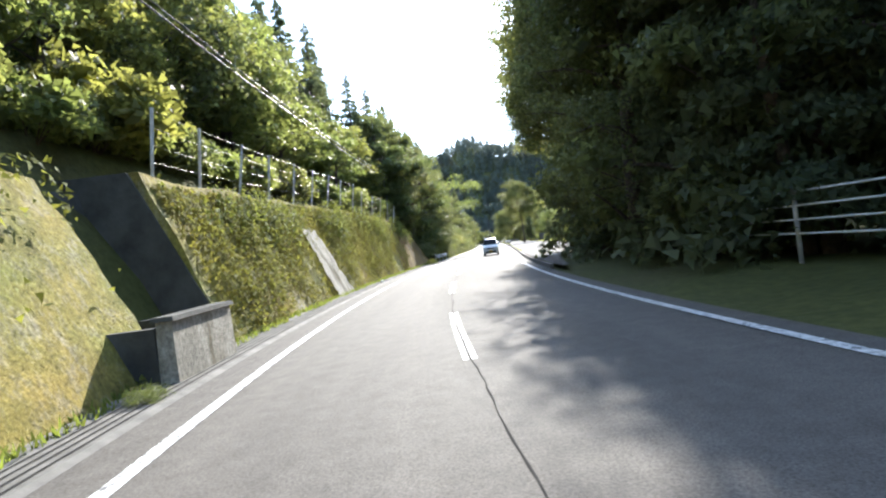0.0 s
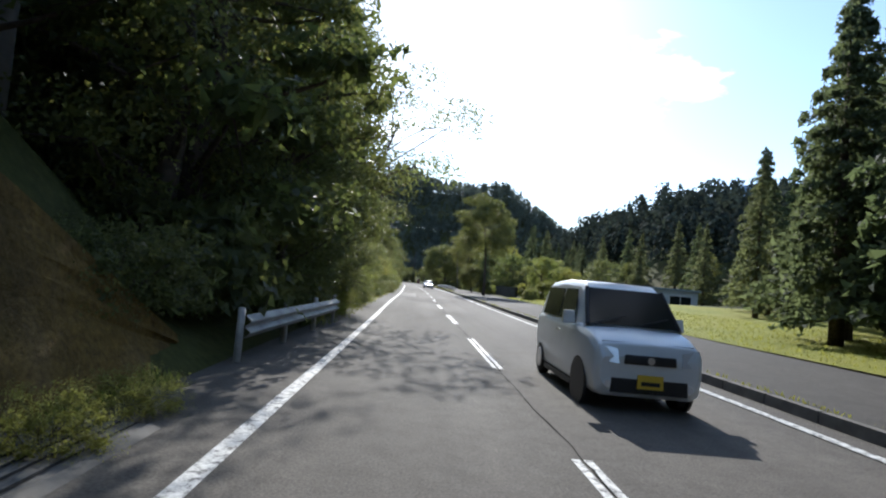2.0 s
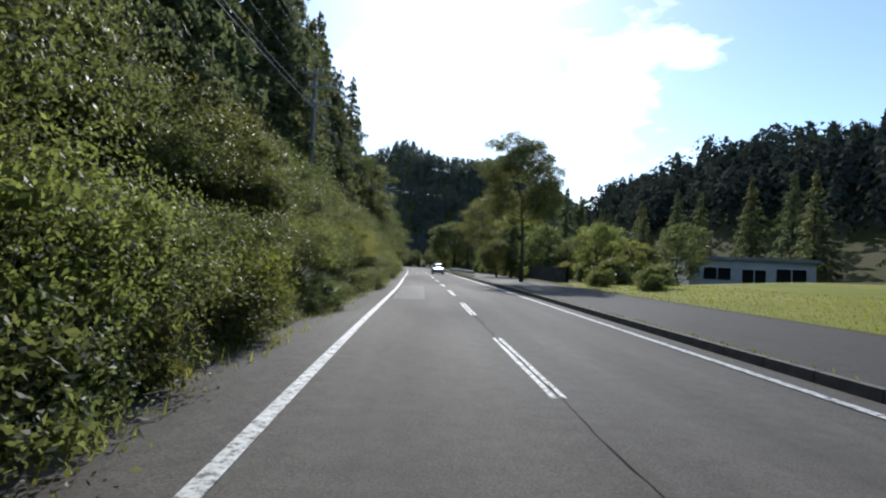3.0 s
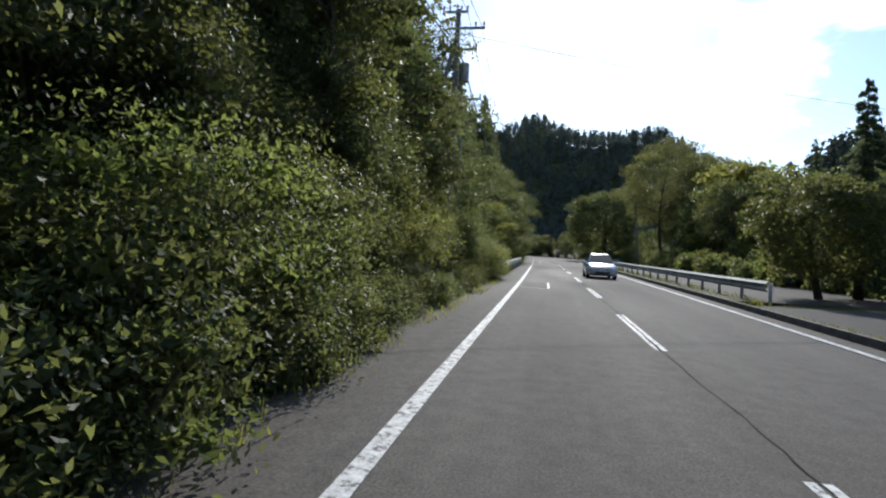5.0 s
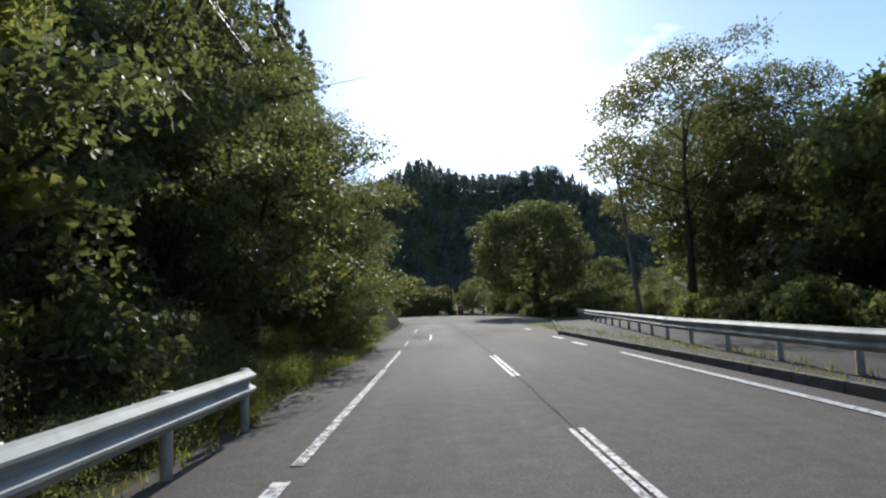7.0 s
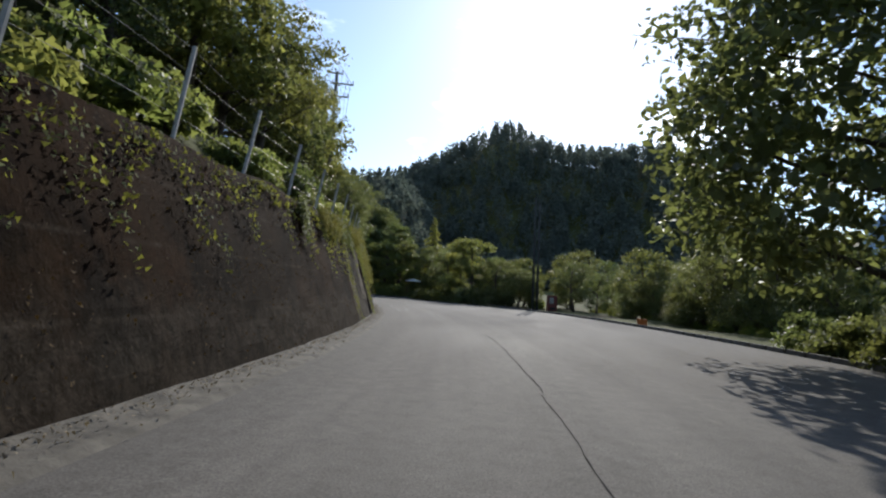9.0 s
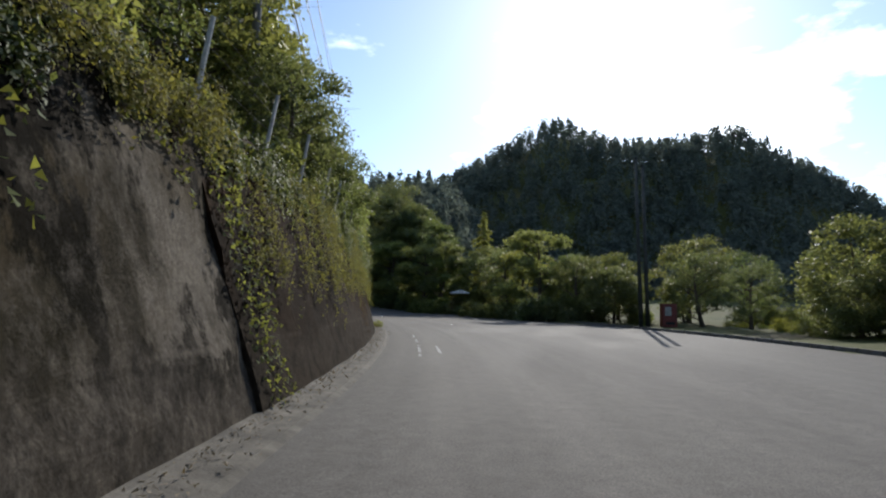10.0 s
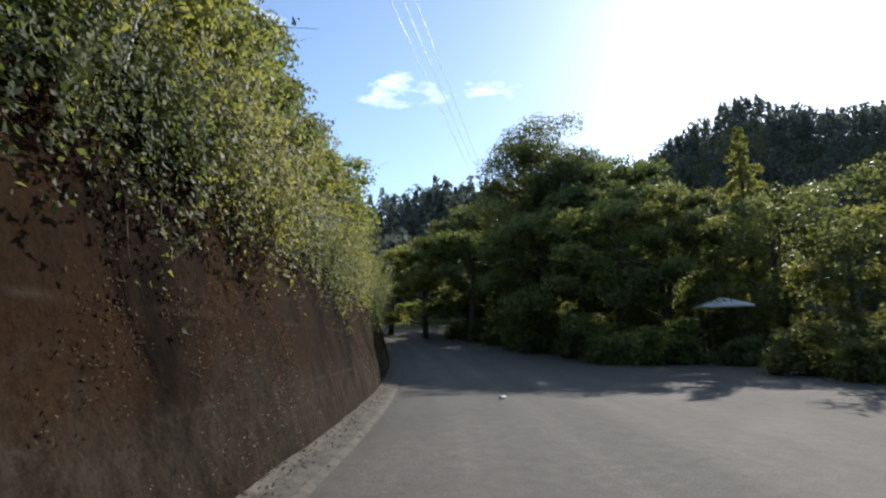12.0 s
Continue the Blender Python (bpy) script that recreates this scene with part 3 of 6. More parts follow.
uv_layer.data.foreach_set("uv", co[idx].astype(np.float32).ravel())


def painted(name, s0, s1, off, width, label, group="", mat=None, z=0.006):
    ss = np.linspace(s0, s1, max(2, int((s1 - s0) / 1.5) + 1))
    o = np.interp(ss, [s0, s1], off) if isinstance(off, tuple) else np.full(ss.shape, off)
    me = strip(ss, [o - width / 2, o + width / 2], [z, z]).mesh(name, mat or M_PAINT)
    return tagged(new(name, me), label, "road marking", group, "structure")


painted("edge_line", -60, 168.5, -2.92, 0.16, "solid white edge line along the near side of the road")
for s0, s1, w in ((169.0, 177.5, 0.13), (177.8, 183.6, 0.08), (186.4, 190.0, 0.06), (198.0, 206.0, 0.06)):
    painted("edge_line", s0, s1, -2.92, w, "worn white edge line, patchy with age", "", M_PAINT_MID)
for s0, s1 in ((250.2, 251.0), (251.5, 253.6), (254.0, 254.4), (255.8, 257.4), (258.8, 260.2)):
    painted("edge_line", s0, s1, -2.91, 0.08, "almost worn away white edge line", "", M_PAINT_OLD)
painted("edge_line", -60, 179.0, 3.46, 0.16, "solid white edge line along the far side of the road")
for s0, o in ((182.1, 3.32), (186.1, 3.46), (195.6, 3.77)):
    painted("edge_dash", s0, s0 + 2.0, (o, o + 0.03), 0.2, "short white dash across a side opening", "edge dashes at the opening")
for k in range(-5, 19):
    for d in (-0.055, 0.055):
        painted("centre_dash", 10 * k - 5, 10 * k, d, 0.075, "white centre dash split by a dark seam", "centre dashes")


def crack(s0, s1, off, width, label, seed):
    """A crooked crack of changing width along the asphalt."""
    rng = np.random.default_rng(seed)
    ss = np.arange(s0, s1, 0.22)
    o = off + 0.018 * np.sin(ss * 0.7 + seed) + 0.012 * np.sin(ss * 2.3 + seed) + rng.normal(0, 0.006, len(ss))
    w = width * rng.uniform(0.35, 1.3, len(ss))
    me = strip(ss, [o - w / 2, o + w / 2], [0.0075, 0.0075]).mesh("seam", M_CRACK)
    return tagged(new("seam", me), label, "road seam", "", "structure")


crack(268, 279.5, 1.15, 0.022, "crooked crack along the worn middle of the road", 2)
painted("centre_dash", 273.7, 274.7, (1.12, 1.16), 0.07, "short worn rest of a white line", "", M_PAINT_MID)
painted("centre_dash", 275.2, 277.2, (1.18, 1.22), 0.03, "short worn rest of a white line", "", M_PAINT_OLD)
crack(257.7, 266, -1.3, 0.025, "crooked crack along the worn near lane", 3)
crack(222, 233.5, 0.05, 0.028, "crooked crack along the worn middle of the road", 4)
crack(-20, 222, 0.0, 0.02, "dark crooked seam along the middle of the road", 5)
# outlined cover patches in the near lane
def patch_frame(s0, s1, o0, o1):
    painted("patch_surface", s0, s1, (o0 + o1) / 2, o1 - o0, "pale rectangular asphalt repair patch", "", M_WALKWAY, 0.004)
    painted("patch_outline", s0, s0 + 0.1, (o0 + o1) / 2, o1 - o0, "thin white outline of a repair patch")
    painted("patch_outline", s0 + 0.1, s1, o1 - 0.05, 0.09, "thin white outline of a repair patch")


M_PATCH = asphalt('pale_repair_asphalt', (0.15, 0.14, 0.125), (0.2, 0.19, 0.17))
painted('patch_surface', 91, 104, -2.05, 1.3, 'pale rectangular asphalt repair patch', '', M_PATCH, 0.004)
patch_frame(138.2, 142.2, -2.75, -1.6)
patch_frame(190.0, 195.0, -2.8, -1.85)
painted("patch_outline", 251.2, 254.1, -2.31, 0.09, "faded white bar painted on the asphalt", "", M_PAINT_OLD)

# ---- gutter and kerbs ----
s_g = np.arange(-60, 52, 2.0)
structure("gutter", strip(s_g, [-4.5, -4.3, -4.28, -3.72, -3.70, -3.6], [0.03, 0.03, 0.015, 0.015, 0.02, -0.012]), M_KERB, "concrete roadside gutter beside the wall")
for d in (-3.80, -3.93, -4.06, -4.19):
    painted("gutter_slot", -20, 50, d, 0.035, "dark slot of the gutter cover", "gutter slots", M_CRACK, 0.022)
s_g2 = np.arange(186, 345, 2.0)
structure("gutter", strip(s_g2, [-4.75, -4.58, -4.5, -4.12, -4.0], [0.09, 0.08, 0.03, 0.02, -0.03]), M_DIRTC, "broken concrete gutter edge littered with dry leaves")


def kerb(s0, s1, offs, step=1.2, h=0.15, w=0.16):
    """A row of kerb stones, each an object of its own on one mesh."""
    base = thing("kerb", "dark weathered concrete kerb stones beside the road", "kerb")
    base["kind"] = "structure"
    me = Shape().box(-w / 2, w / 2, -step / 2 + 0.012, step / 2 - 0.012, -0.1, h, 0.012).mesh("kerb_stone", M_KERB)
    s = s0
    while s < s1:
        o = float(np.interp(s, offs[0], offs[1]))
        slope = float(np.interp(s + 1, offs[0], offs[1])) - o
        ob = new("kerb_stone", me)
        ob.parent = base
        ob.matrix_basis = place(s, o, 0, -math.degrees(math.atan(slope)))
        s += step
    return base


kerb(22, 205, ([22, 60, 190, 205], [4.05, 4.15, 4.2, 7.2]))
kerb(226, 300, ([226, 240, 262, 300], [10.6, 11.7, 13.6, 14.6]))

s_w = np.arange(20, 136, 2.0)
w_out = np.interp(s_w, [20, 30, 45, 70, 110, 136], [4.5, 5.6, 9.0, 9.9, 10.2, 9.5])
structure("walkway", strip(s_w, [np.full(s_w.shape, 4.25), (4.25 + w_out) / 2, w_out], [0.14, 0.15, 0.16]), M_WALKWAY, "grey asphalt footway behind the kerb", "pavement")
s_y = np.arange(136, 206, 2.0)
structure("yard", strip(s_y, [np.interp(s_y, [136, 190, 206], [4.3, 4.3, 7.6]), np.full(s_y.shape, 9.0), np.full(s_y.shape, 12.5)], [0.13, 0.14, 0.14]), M_WALKWAY, "old asphalt verge behind the guard rail", "pavement")

# lawn beyond the footway
s_l = np.arange(44, 124, 2.0)
cols = []
for u in np.linspace(0, 1, 18):
    o = np.interp(s_l, [44, 52, 70, 110, 124], [10.5, 9.8, 9.9, 10.2, 12.0]) * (1 - u) + np.interp(s_l, [44, 60, 100, 124], [15, 26, 36, 24]) * u
    p = at(s_l, o)
    z = terrain(p[:, 0], p[:, 1]) + 0.06
    cols.append(np.stack([p[:, 0], p[:, 1], z], -1))
structure("lawn", Shape().grid(np.stack(cols, 1)), M_LAWN, "sunlit mown lawn sloping gently up from the footway", "lawn", shade=True)


def tufts(rng, s, off, z, height, mat_size=0.03):
    """Thin upright blades at the given places."""
    p = at(s, off, z)
    n = len(p)
    a = rng.uniform(0, 6.283, n)
    h = height * rng.uniform(0.5, 1.3, n)
    w = np.stack([np.cos(a), np.sin(a), np.zeros(n)], -1) * mat_size
    lean = np.stack([rng.normal(0, 0.35, n) * h, rng.normal(0, 0.35, n) * h, h], -1)
    v = np.stack([p - w, p + w, p + lean * 0.6 + w * 0.7, p + lean], 1)
    return v.reshape(-1, 3), np.arange(4 * n).reshape(n, 4)


rng = np.random.default_rng(5)
n = 9000
s_t, o_t = rng.uniform(52, 118, n), rng.uniform(10.0, 20, n)
p_t = at(s_t, o_t)
v, q = tufts(rng, s_t, o_t, terrain(p_t[:, 0], p_t[:, 1]) + 0.03, 0.12)
stuff("lawn_grass", fast_mesh("lawn_grass", v, q, M_GRASSB), "short green grass blades of the lawn", "grass")

# ---- retaining walls ----
def batter_wall(name, s0, s1, base, top, h0, h1, mat, label, seed, h_mid=None, prof=None):
    """A leaning retaining wall with an uneven face, a coping, thickness and closed ends."""
    ss = np.linspace(s0, s1, int((s1 - s0) / 0.8) + 2)
    rows = []
    us = np.linspace(0, 1, 11)
    hh = np.interp(ss, [s0, s1], [h0, h1]) if h_mid is None else np.interp(ss, [s0, (s0 + s1) / 2, s1], [h0, h_mid, h1])
    if prof:
        hh = np.interp(ss, *prof)
    for u in us:
        o = base + (top - base) * u * (hh / max(prof[1]) if prof else 1) + 0.07 * wave(ss * 1.0, u * 9 + 0 * ss, 1.7, seed) * (0.2 + u) + 0.04 * wave(ss, u * 20 + 0 * ss, 0.6, seed + 1)
        rows.append(at(ss, o, hh * u * (1 + 0.015 * np.sin(ss * 1.3 + seed)) - 0.05 * (u == 0)))
    for k, (do, dz) in enumerate(((-0.5, 0.02), (-0.9, -0.5))):
        rows.append(at(ss, np.full(ss.shape, top + do), hh + dz))
    back = at(ss, np.full(ss.shape, base - 2.6), -0.1)
    rows.append(back)
    g = np.stack(rows, 1)
    sh = Shape().grid(g)
    k = g.shape[1]
    sh.add(g[0], [tuple(range(k))])
    sh.add(g[-1], [tuple(range(k))[::-1]])
    return structure(name, sh, mat, label, "retaining wall")


batter_wall("wall_west", -60, 6.9, -4.55, -6.2, 3.6, 3.3, M_WALL1, "leaning concrete retaining wall brown with moss", 1)
END_PROFILE = ([9.6, 30, 44, 48, 50.5, 52.8], [3.7, 4.2, 4.1, 3.2, 1.9, 0.45])
batter_wall("wall_middle", 9.6, 38.0, -4.55, -6.3, 3.7, 3.4, M_WALL1, "leaning retaining wall overgrown with moss and creepers", 2, None, END_PROFILE)
batter_wall("wall_south", 38.0, 52.8, -4.55, -6.3, 3.7, 3.4, M_WALL4, "rusty brown sloping end of the leaning retaining wall", 6, None, END_PROFILE)
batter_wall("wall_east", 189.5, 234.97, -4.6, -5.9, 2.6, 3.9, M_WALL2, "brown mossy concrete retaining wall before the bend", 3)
batter_wall("wall_stained", 235, 242.4, -4.62, -5.9, 3.9, 4.05, M_WALL3, "grey concrete retaining wall with black damp stains", 5)
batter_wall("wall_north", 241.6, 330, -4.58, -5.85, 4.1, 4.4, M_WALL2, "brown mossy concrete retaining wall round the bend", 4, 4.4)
# back of the drainage recess, in dark mottled concrete
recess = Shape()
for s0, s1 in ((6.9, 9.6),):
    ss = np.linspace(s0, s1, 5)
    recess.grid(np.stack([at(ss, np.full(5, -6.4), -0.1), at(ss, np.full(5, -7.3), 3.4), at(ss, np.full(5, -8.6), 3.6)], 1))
structure("wall_recess", recess, M_DARKWALL, "dark concrete back of a drainage recess", "retaining wall")

# thin slab of the same dark concrete over the wall's end
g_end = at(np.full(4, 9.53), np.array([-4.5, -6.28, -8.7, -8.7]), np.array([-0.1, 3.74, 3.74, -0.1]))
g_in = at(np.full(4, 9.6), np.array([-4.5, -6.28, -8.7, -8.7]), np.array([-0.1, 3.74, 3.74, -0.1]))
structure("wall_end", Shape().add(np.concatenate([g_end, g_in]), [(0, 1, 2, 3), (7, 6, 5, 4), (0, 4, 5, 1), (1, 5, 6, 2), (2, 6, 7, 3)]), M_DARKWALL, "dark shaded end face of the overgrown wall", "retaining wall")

# bare panel of clean concrete in the overgrown wall, following its face
ss = np.linspace(0, 1, 7)
pan = []
for k, u in enumerate(np.linspace(0.0, 0.68, 15)):
    left = 19.3 + 0.05 * math.sin(k * 2.3) + 0.06 * math.sin(k * 0.9) + 0.25 * u
    wide = 2.7 - 1.3 * u + 0.1 * math.sin(k * 1.7 + 1)
    pan.append(at(left + wide * ss, -4.42 + (-6.3 + 4.55) * u + 0.03, 4.1 * u))
structure("wall_panel", Shape().grid(np.stack(pan, 1)), M_PANEL, "bare pale concrete strip of the overgrown wall", "retaining wall")

# ---- drain headwall ----
head = thing("drain_headwall", "stained low concrete headwall of a roadside drain", "drain", m=place(7.1, -4.12))
sh = Shape().box(-0.13, 0.13, -1.15, 1.15, -0.1, 0.88, 0.015)
part("front_slab", sh, M_PANEL, head)
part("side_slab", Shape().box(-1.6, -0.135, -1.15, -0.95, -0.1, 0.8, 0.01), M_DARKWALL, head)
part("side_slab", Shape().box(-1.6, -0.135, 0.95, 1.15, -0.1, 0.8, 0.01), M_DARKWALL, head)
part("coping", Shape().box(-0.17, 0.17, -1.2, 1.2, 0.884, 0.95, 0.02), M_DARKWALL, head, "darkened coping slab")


# ---- guard rails ----
def w_beam(p0, p1, z, depth=0.085, h=0.35):
    """One length of corrugated rail between two places."""
    prof = [(0.0, -0.5), (0.25, -0.42), (1.0, -0.28), (1.0, -0.2), (0.1, -0.05), (0.1, 0.05), (1.0, 0.2), (1.0, 0.28), (0.25, 0.42), (0.0, 0.5)]
    d = np.array(p1) - np.array(p0)
    side = np.array([d[1], -d[0], 0]) / np.linalg.norm(d[:2])
    rows = []
    for t in (0.0, 0.5, 1.0):
        c = np.array(p0) + d * t + np.array([0, 0, z])
        front = [c + side * depth * a + np.array([0, 0, h * b]) for a, b in prof]
        back = [c + side * (depth * a - 0.008) + np.array([0, 0, h * b]) for a, b in prof[::-1]]
        rows.append(front + back + [front[0]])
    return Shape().grid(np.array(rows))


def guard_rail(label, points, flip=False, z=0.6, steel=None):
    """points: (s, off) of the posts in order."""
    rail = thing("guard_rail", label, "guard rail")
    pts = [at(s, o, 0.0) for s, o in points]
    post = Shape().tube([(0, 0, -0.35), (0, 0, 0.78)], 0.057, 10).mesh("post", M_POST, True)
    for k in range(len(pts) - 1):
        a, b = (pts[k + 1], pts[k]) if flip else (pts[k], pts[k + 1])
        part("rail_beam", w_beam(a, b, z), steel or M_STEEL, rail, shade=False)
    for k, p in enumerate(pts):
        d = pts[min(k + 1, len(pts) - 1)] - pts[max(k - 1, 0)]
        side = np.array([d[1], -d[0]]) / np.linalg.norm(d[:2]) * (-0.075 if not flip else 0.075)
        ob = new("post", post)
        ob.parent = rail
        ob.location = (float(p[0] + side[0]), float(p[1] + side[1]), float(p[2]))
    return rail


guard_rail("short pale corrugated guard rail in deep shade", [(53.6, -4.05), (56.2, -3.98), (58.8, -3.88), (61.4, -3.8)], False, 0.5, M_STEELD)
guard_rail("long galvanised guard rail against roadside bushes", [(146.3 + 2.05 * k, -4.0 - 0.06 * math.sin(k / 12 * 3.1) - (0.12 if k == 0 else 0)) for k in range(13)])
rr = [(135.2 + 2.3 * k, float(np.interp(135.2 + 2.3 * k, [135, 140, 165, 172, 180, 187, 195, 202, 214], [5.15, 4.95, 4.75, 4.75, 5.4, 6.6, 7.9, 9.1, 11.6]))) for k in range(35)]
guard_rail("long galvanised guard rail with weeds at its posts", rr, True, 0.68)

# cable fence in the shaded wood beside the bend
fence = thing("cable_fence", "white four-cable guard fence in deep tree shade", "fence")
spots = [(2.0 + 4.0 * k, 7.6 - 0.03 * k) for k in range(4)]
for s, o in spots:
    p = at(s, o)
    part("post", Shape().tube([(p[0], p[1], -0.3), (p[0], p[1], 1.75)], 0.05, 8), M_POST, fence, shade=True)
for h in (0.75, 1.05, 1.35, 1.65):
    part("cable", Shape().tube([tuple(at(s, o, h)) for s, o in spots], 0.022, 6), M_WHITE, fence, "white cable", True)


# ---- fences on the walls ----
def wall_fence(label, s0, s1, step, off, h, seed, lean=0.28):
    rng = np.random.default_rng(seed)
    f = thing("net_fence", label, "fence")
    tops = []
    for s in np.arange(s0, s1, step):
        s = s + rng.normal(0, 0.12)
        z0 = float(np.interp(s, [-60, 9, 30, 50, 187, 258, 330], [3.4, 3.5, 4.15, 3.5, 2.6, 4.3, 4.4]))
        a, b = at(s, off, z0 - 0.4), at(s + rng.normal(0, 0.05), off + lean * h * 0.6 + rng.normal(0, 0.03), z0 + h + rng.normal(0, 0.05))
        part("post", Shape().tube([tuple(a), tuple(b)], 0.042, 6), M_FPOST, f, "pale weathered post")
        tops.append((a, b))
    for u in (0.45, 0.62, 0.8, 0.97):
        part("wire", Shape().tube([tuple(a + (b - a) * u) for a, b in tops], 0.005, 4), M_WIRE, f)
    return f


wall_fence("leaning wire fence on top of the overgrown wall", 10.6, 46, 2.7, -6.5, 1.85, 3)
wall_fence("leaning pale fence posts with wires above the brown wall", 212, 300, 3.4, -6.3, 1.7, 4, 0.34)


# ---- utility poles ----
def utility_pole(label, m, height, arms, brace=False, kit=False):
    """A tapered pole with cross-arms and insulators; arms: (height, half width)."""
    pole = thing("utility_pole", label, "utility pole", m=m)
    part("shaft", Shape().tube([(0, 0, -1.0), (0, 0, height)], [0.17, 0.105], 12), M_POLE, pole, shade=True)
    for z, w, c in arms:
        arm = part("cross_arm", Shape().box(c - w, c + w, -0.16, -0.09, z - 0.05, z + 0.05, 0.004), M_POST, pole)
        for k in (-0.92, -0.45, 0.45, 0.92):
            x = c + w * k
            sub = part("insulator", Shape().tube([(x, -0.125, z + 0.05), (x, -0.125, z + 0.12), (x, -0.125, z + 0.14), (x, -0.125, z + 0.26)], [0.025, 0.03, 0.055, 0.04], 8), M_WHITE, arm)
    if kit:
        part("transformer", Shape().tube([(0.38, 0, height * 0.70), (0.38, 0, height * 0.70 + 0.75)], [0.2, 0.2], 12), M_POST, pole)
        part("bracket", Shape().box(0.0, 0.4, -0.05, 0.05, height * 0.70 + 0.3, height * 0.70 + 0.38), M_POST, pole)
    if brace:
        part("brace", Shape().tube([(-2.6, 0.4, -0.6), (-0.1, 0.05, height * 0.86)], 0.1, 8), M_POLE, pole, shade=True)
    return pole


def ground_z(x, y):
    return float(terrain(x, y)[0])


def on_ground(s, off, turn=0.0, scale=1.0, sink=0.0):
    p = at(s, off)
    return pose(float(p[0]), float(p[1]), ground_z(p[0], p[1]) - sink, 0, 0, heading(s) + turn) @ Matrix.Diagonal((scale, scale, scale, 1))


POLES = [(54, -8.4, 11.2), (97, -7.4, 10.9), (139.5, -6.0, 11.6), (143.8, -6.4, 9.2), (197.5, -8.2, 13.5), (252, -8.3, 16.0), (288, -7.0, 17.2)]
tips = []
for k, (s, o, top) in enumerate(POLES):
    p = at(s, o)
    z = ground_z(p[0], p[1])
    hgt = top - z
    utility_pole("tall concrete utility pole with cross-arms among roadside trees", pose(float(p[0]), float(p[1]), z, 0, 0, heading(s)), hgt,
                 [(hgt - 0.15, 0.55, -0.1), (hgt - 0.85, 0.75, 0.45), (hgt - 1.75, 0.6, 0.3)] if k != 3 else [(hgt - 0.3, 0.85, 0.2)], k == 2, k in (2, 6))
    tips.append((np.array(p), top))
rp = at(200.5, 11.2)
utility_pole("leaning dark utility pole behind the guard rail", pose(float(rp[0]) + 0.9, float(rp[1]), 0, 0, -5, 0), 10.3, [(10.0, 0.5, -0.2)])


for dx, dz in ((0.0, 0.0), (1.0, -0.9)):
    twin = thing("bare_mast", "tall slim dark bare pole at the kerb of the lay-by", "pole", "twin masts", pose(-2.0 + dx * 0.5, 279.5, ground_z(-2.0, 279.5)))
    part("mast_shaft", Shape().tube([(0, 0, -0.5), (-0.25, 0, 13.3 + dz * 0.7)], [0.17, 0.11], 10), M_DARKWALL, twin, shade=True)
    part("mast_cap", Shape().tube([(-0.25, 0, 13.304 + dz * 0.7), (-0.25, 0, 13.42 + dz * 0.7)], [0.13, 0.09], 10), M_DARKWALL, twin, shade=True)


def cable(a, b, sag, r=0.012):
    a, b = np.array(a, float), np.array(b, float)
    pts = [tuple(a + (b - a) * t - np.array([0, 0, 4 * sag * t * (1 - t)])) for t in np.linspace(0, 1, 13)]
    return tagged(new("overhead_cable", Shape().tube(pts, r, 5).mesh("overhead_cable", M_CABLE)), "thin dark overhead cable between utility poles", "cable", "overhead cables")


order = [0, 1, 2, 4, 5, 6]
for i, j in zip(order[:-1], order[1:]):
    (p0, t0), (p1, t1) = tips[i], tips[j]
    for dx, dz, r in ((-0.6, -0.1, 0.012), (0.4, -0.1, 0.012), (1.05, -0.75, 0.014), (0.1, -1.7, 0.022), (0.25, -2.1, 0.03)):
        cable((p0[0] + dx, p0[1], t0 + dz), (p1[0] + dx, p1[1], t1 + dz), 0.5 if dz > -1 else 0.8, r)
(p0, t0) = tips[0]
e0 = at(-3, -9.6)
utility_pole("tall concrete utility pole with cross-arms among roadside trees", on_ground(-3, -9.6), 12.2 - ground_z(e0[0], e0[1]), [(12.05 - ground_z(e0[0], e0[1]), 0.55, -0.1), (10.5 - ground_z(e0[0], e0[1]), 0.6, 0.3)])
for dx, dz, r in ((-0.6, -0.1, 0.012), (0.4, -0.1, 0.014), (0.1, -1.7, 0.022), (0.25, -2.1, 0.03)):
    cable((p0[0] + dx, p0[1], t0 + dz), (e0[0] + dx, e0[1], 12.2 + dz), 0.7, r)
cable((tips[2][0][0], tips[2][0][1], 10.6), (42, 170, 13.5), 0.8)
p = tips[5]
for dx in (-0.5, 0.1, 0.7):
    cable((p[0][0] + dx, p[0][1], p[1] - 0.1), (-46 + dx, 330, 19), 0.6)


# ---- cars ----
M_CARW = plain("pale_silver_paint", (0.66, 0.7, 0.71), 0.3, 0.15, 0.04, spec=0.6)
M_CARS = plain("silver_paint", (0.62, 0.64, 0.67), 0.22, 0.5, 0.03, spec=0.6)
M_TYRE = plain("tyre_rubber", (0.02, 0.02, 0.02), 0.85)
M_RIM = plain("alloy_rim", (0.5, 0.5, 0.5), 0.3, 0.9)
M_DARKP = plain("dark_trim", (0.02, 0.02, 0.02), 0.5)
M_LENS = plain("headlamp_lens", (0.75, 0.77, 0.78), 0.08, 0.3, 0.03, spec=0.8)
M_PLATE = plain("plate_enamel", (0.75, 0.5, 0.05), 0.5, var=0.08)
M_PLATEW = plain("white_plate_enamel", (0.8, 0.8, 0.78), 0.5, var=0.05)
m_, n_, l_, b_ = material("tinted_glass", 0.12, 0, 0.15)
b_.inputs["Base Color"].default_value = (0.012, 0.016, 0.018, 1)
M_GLASS = m_


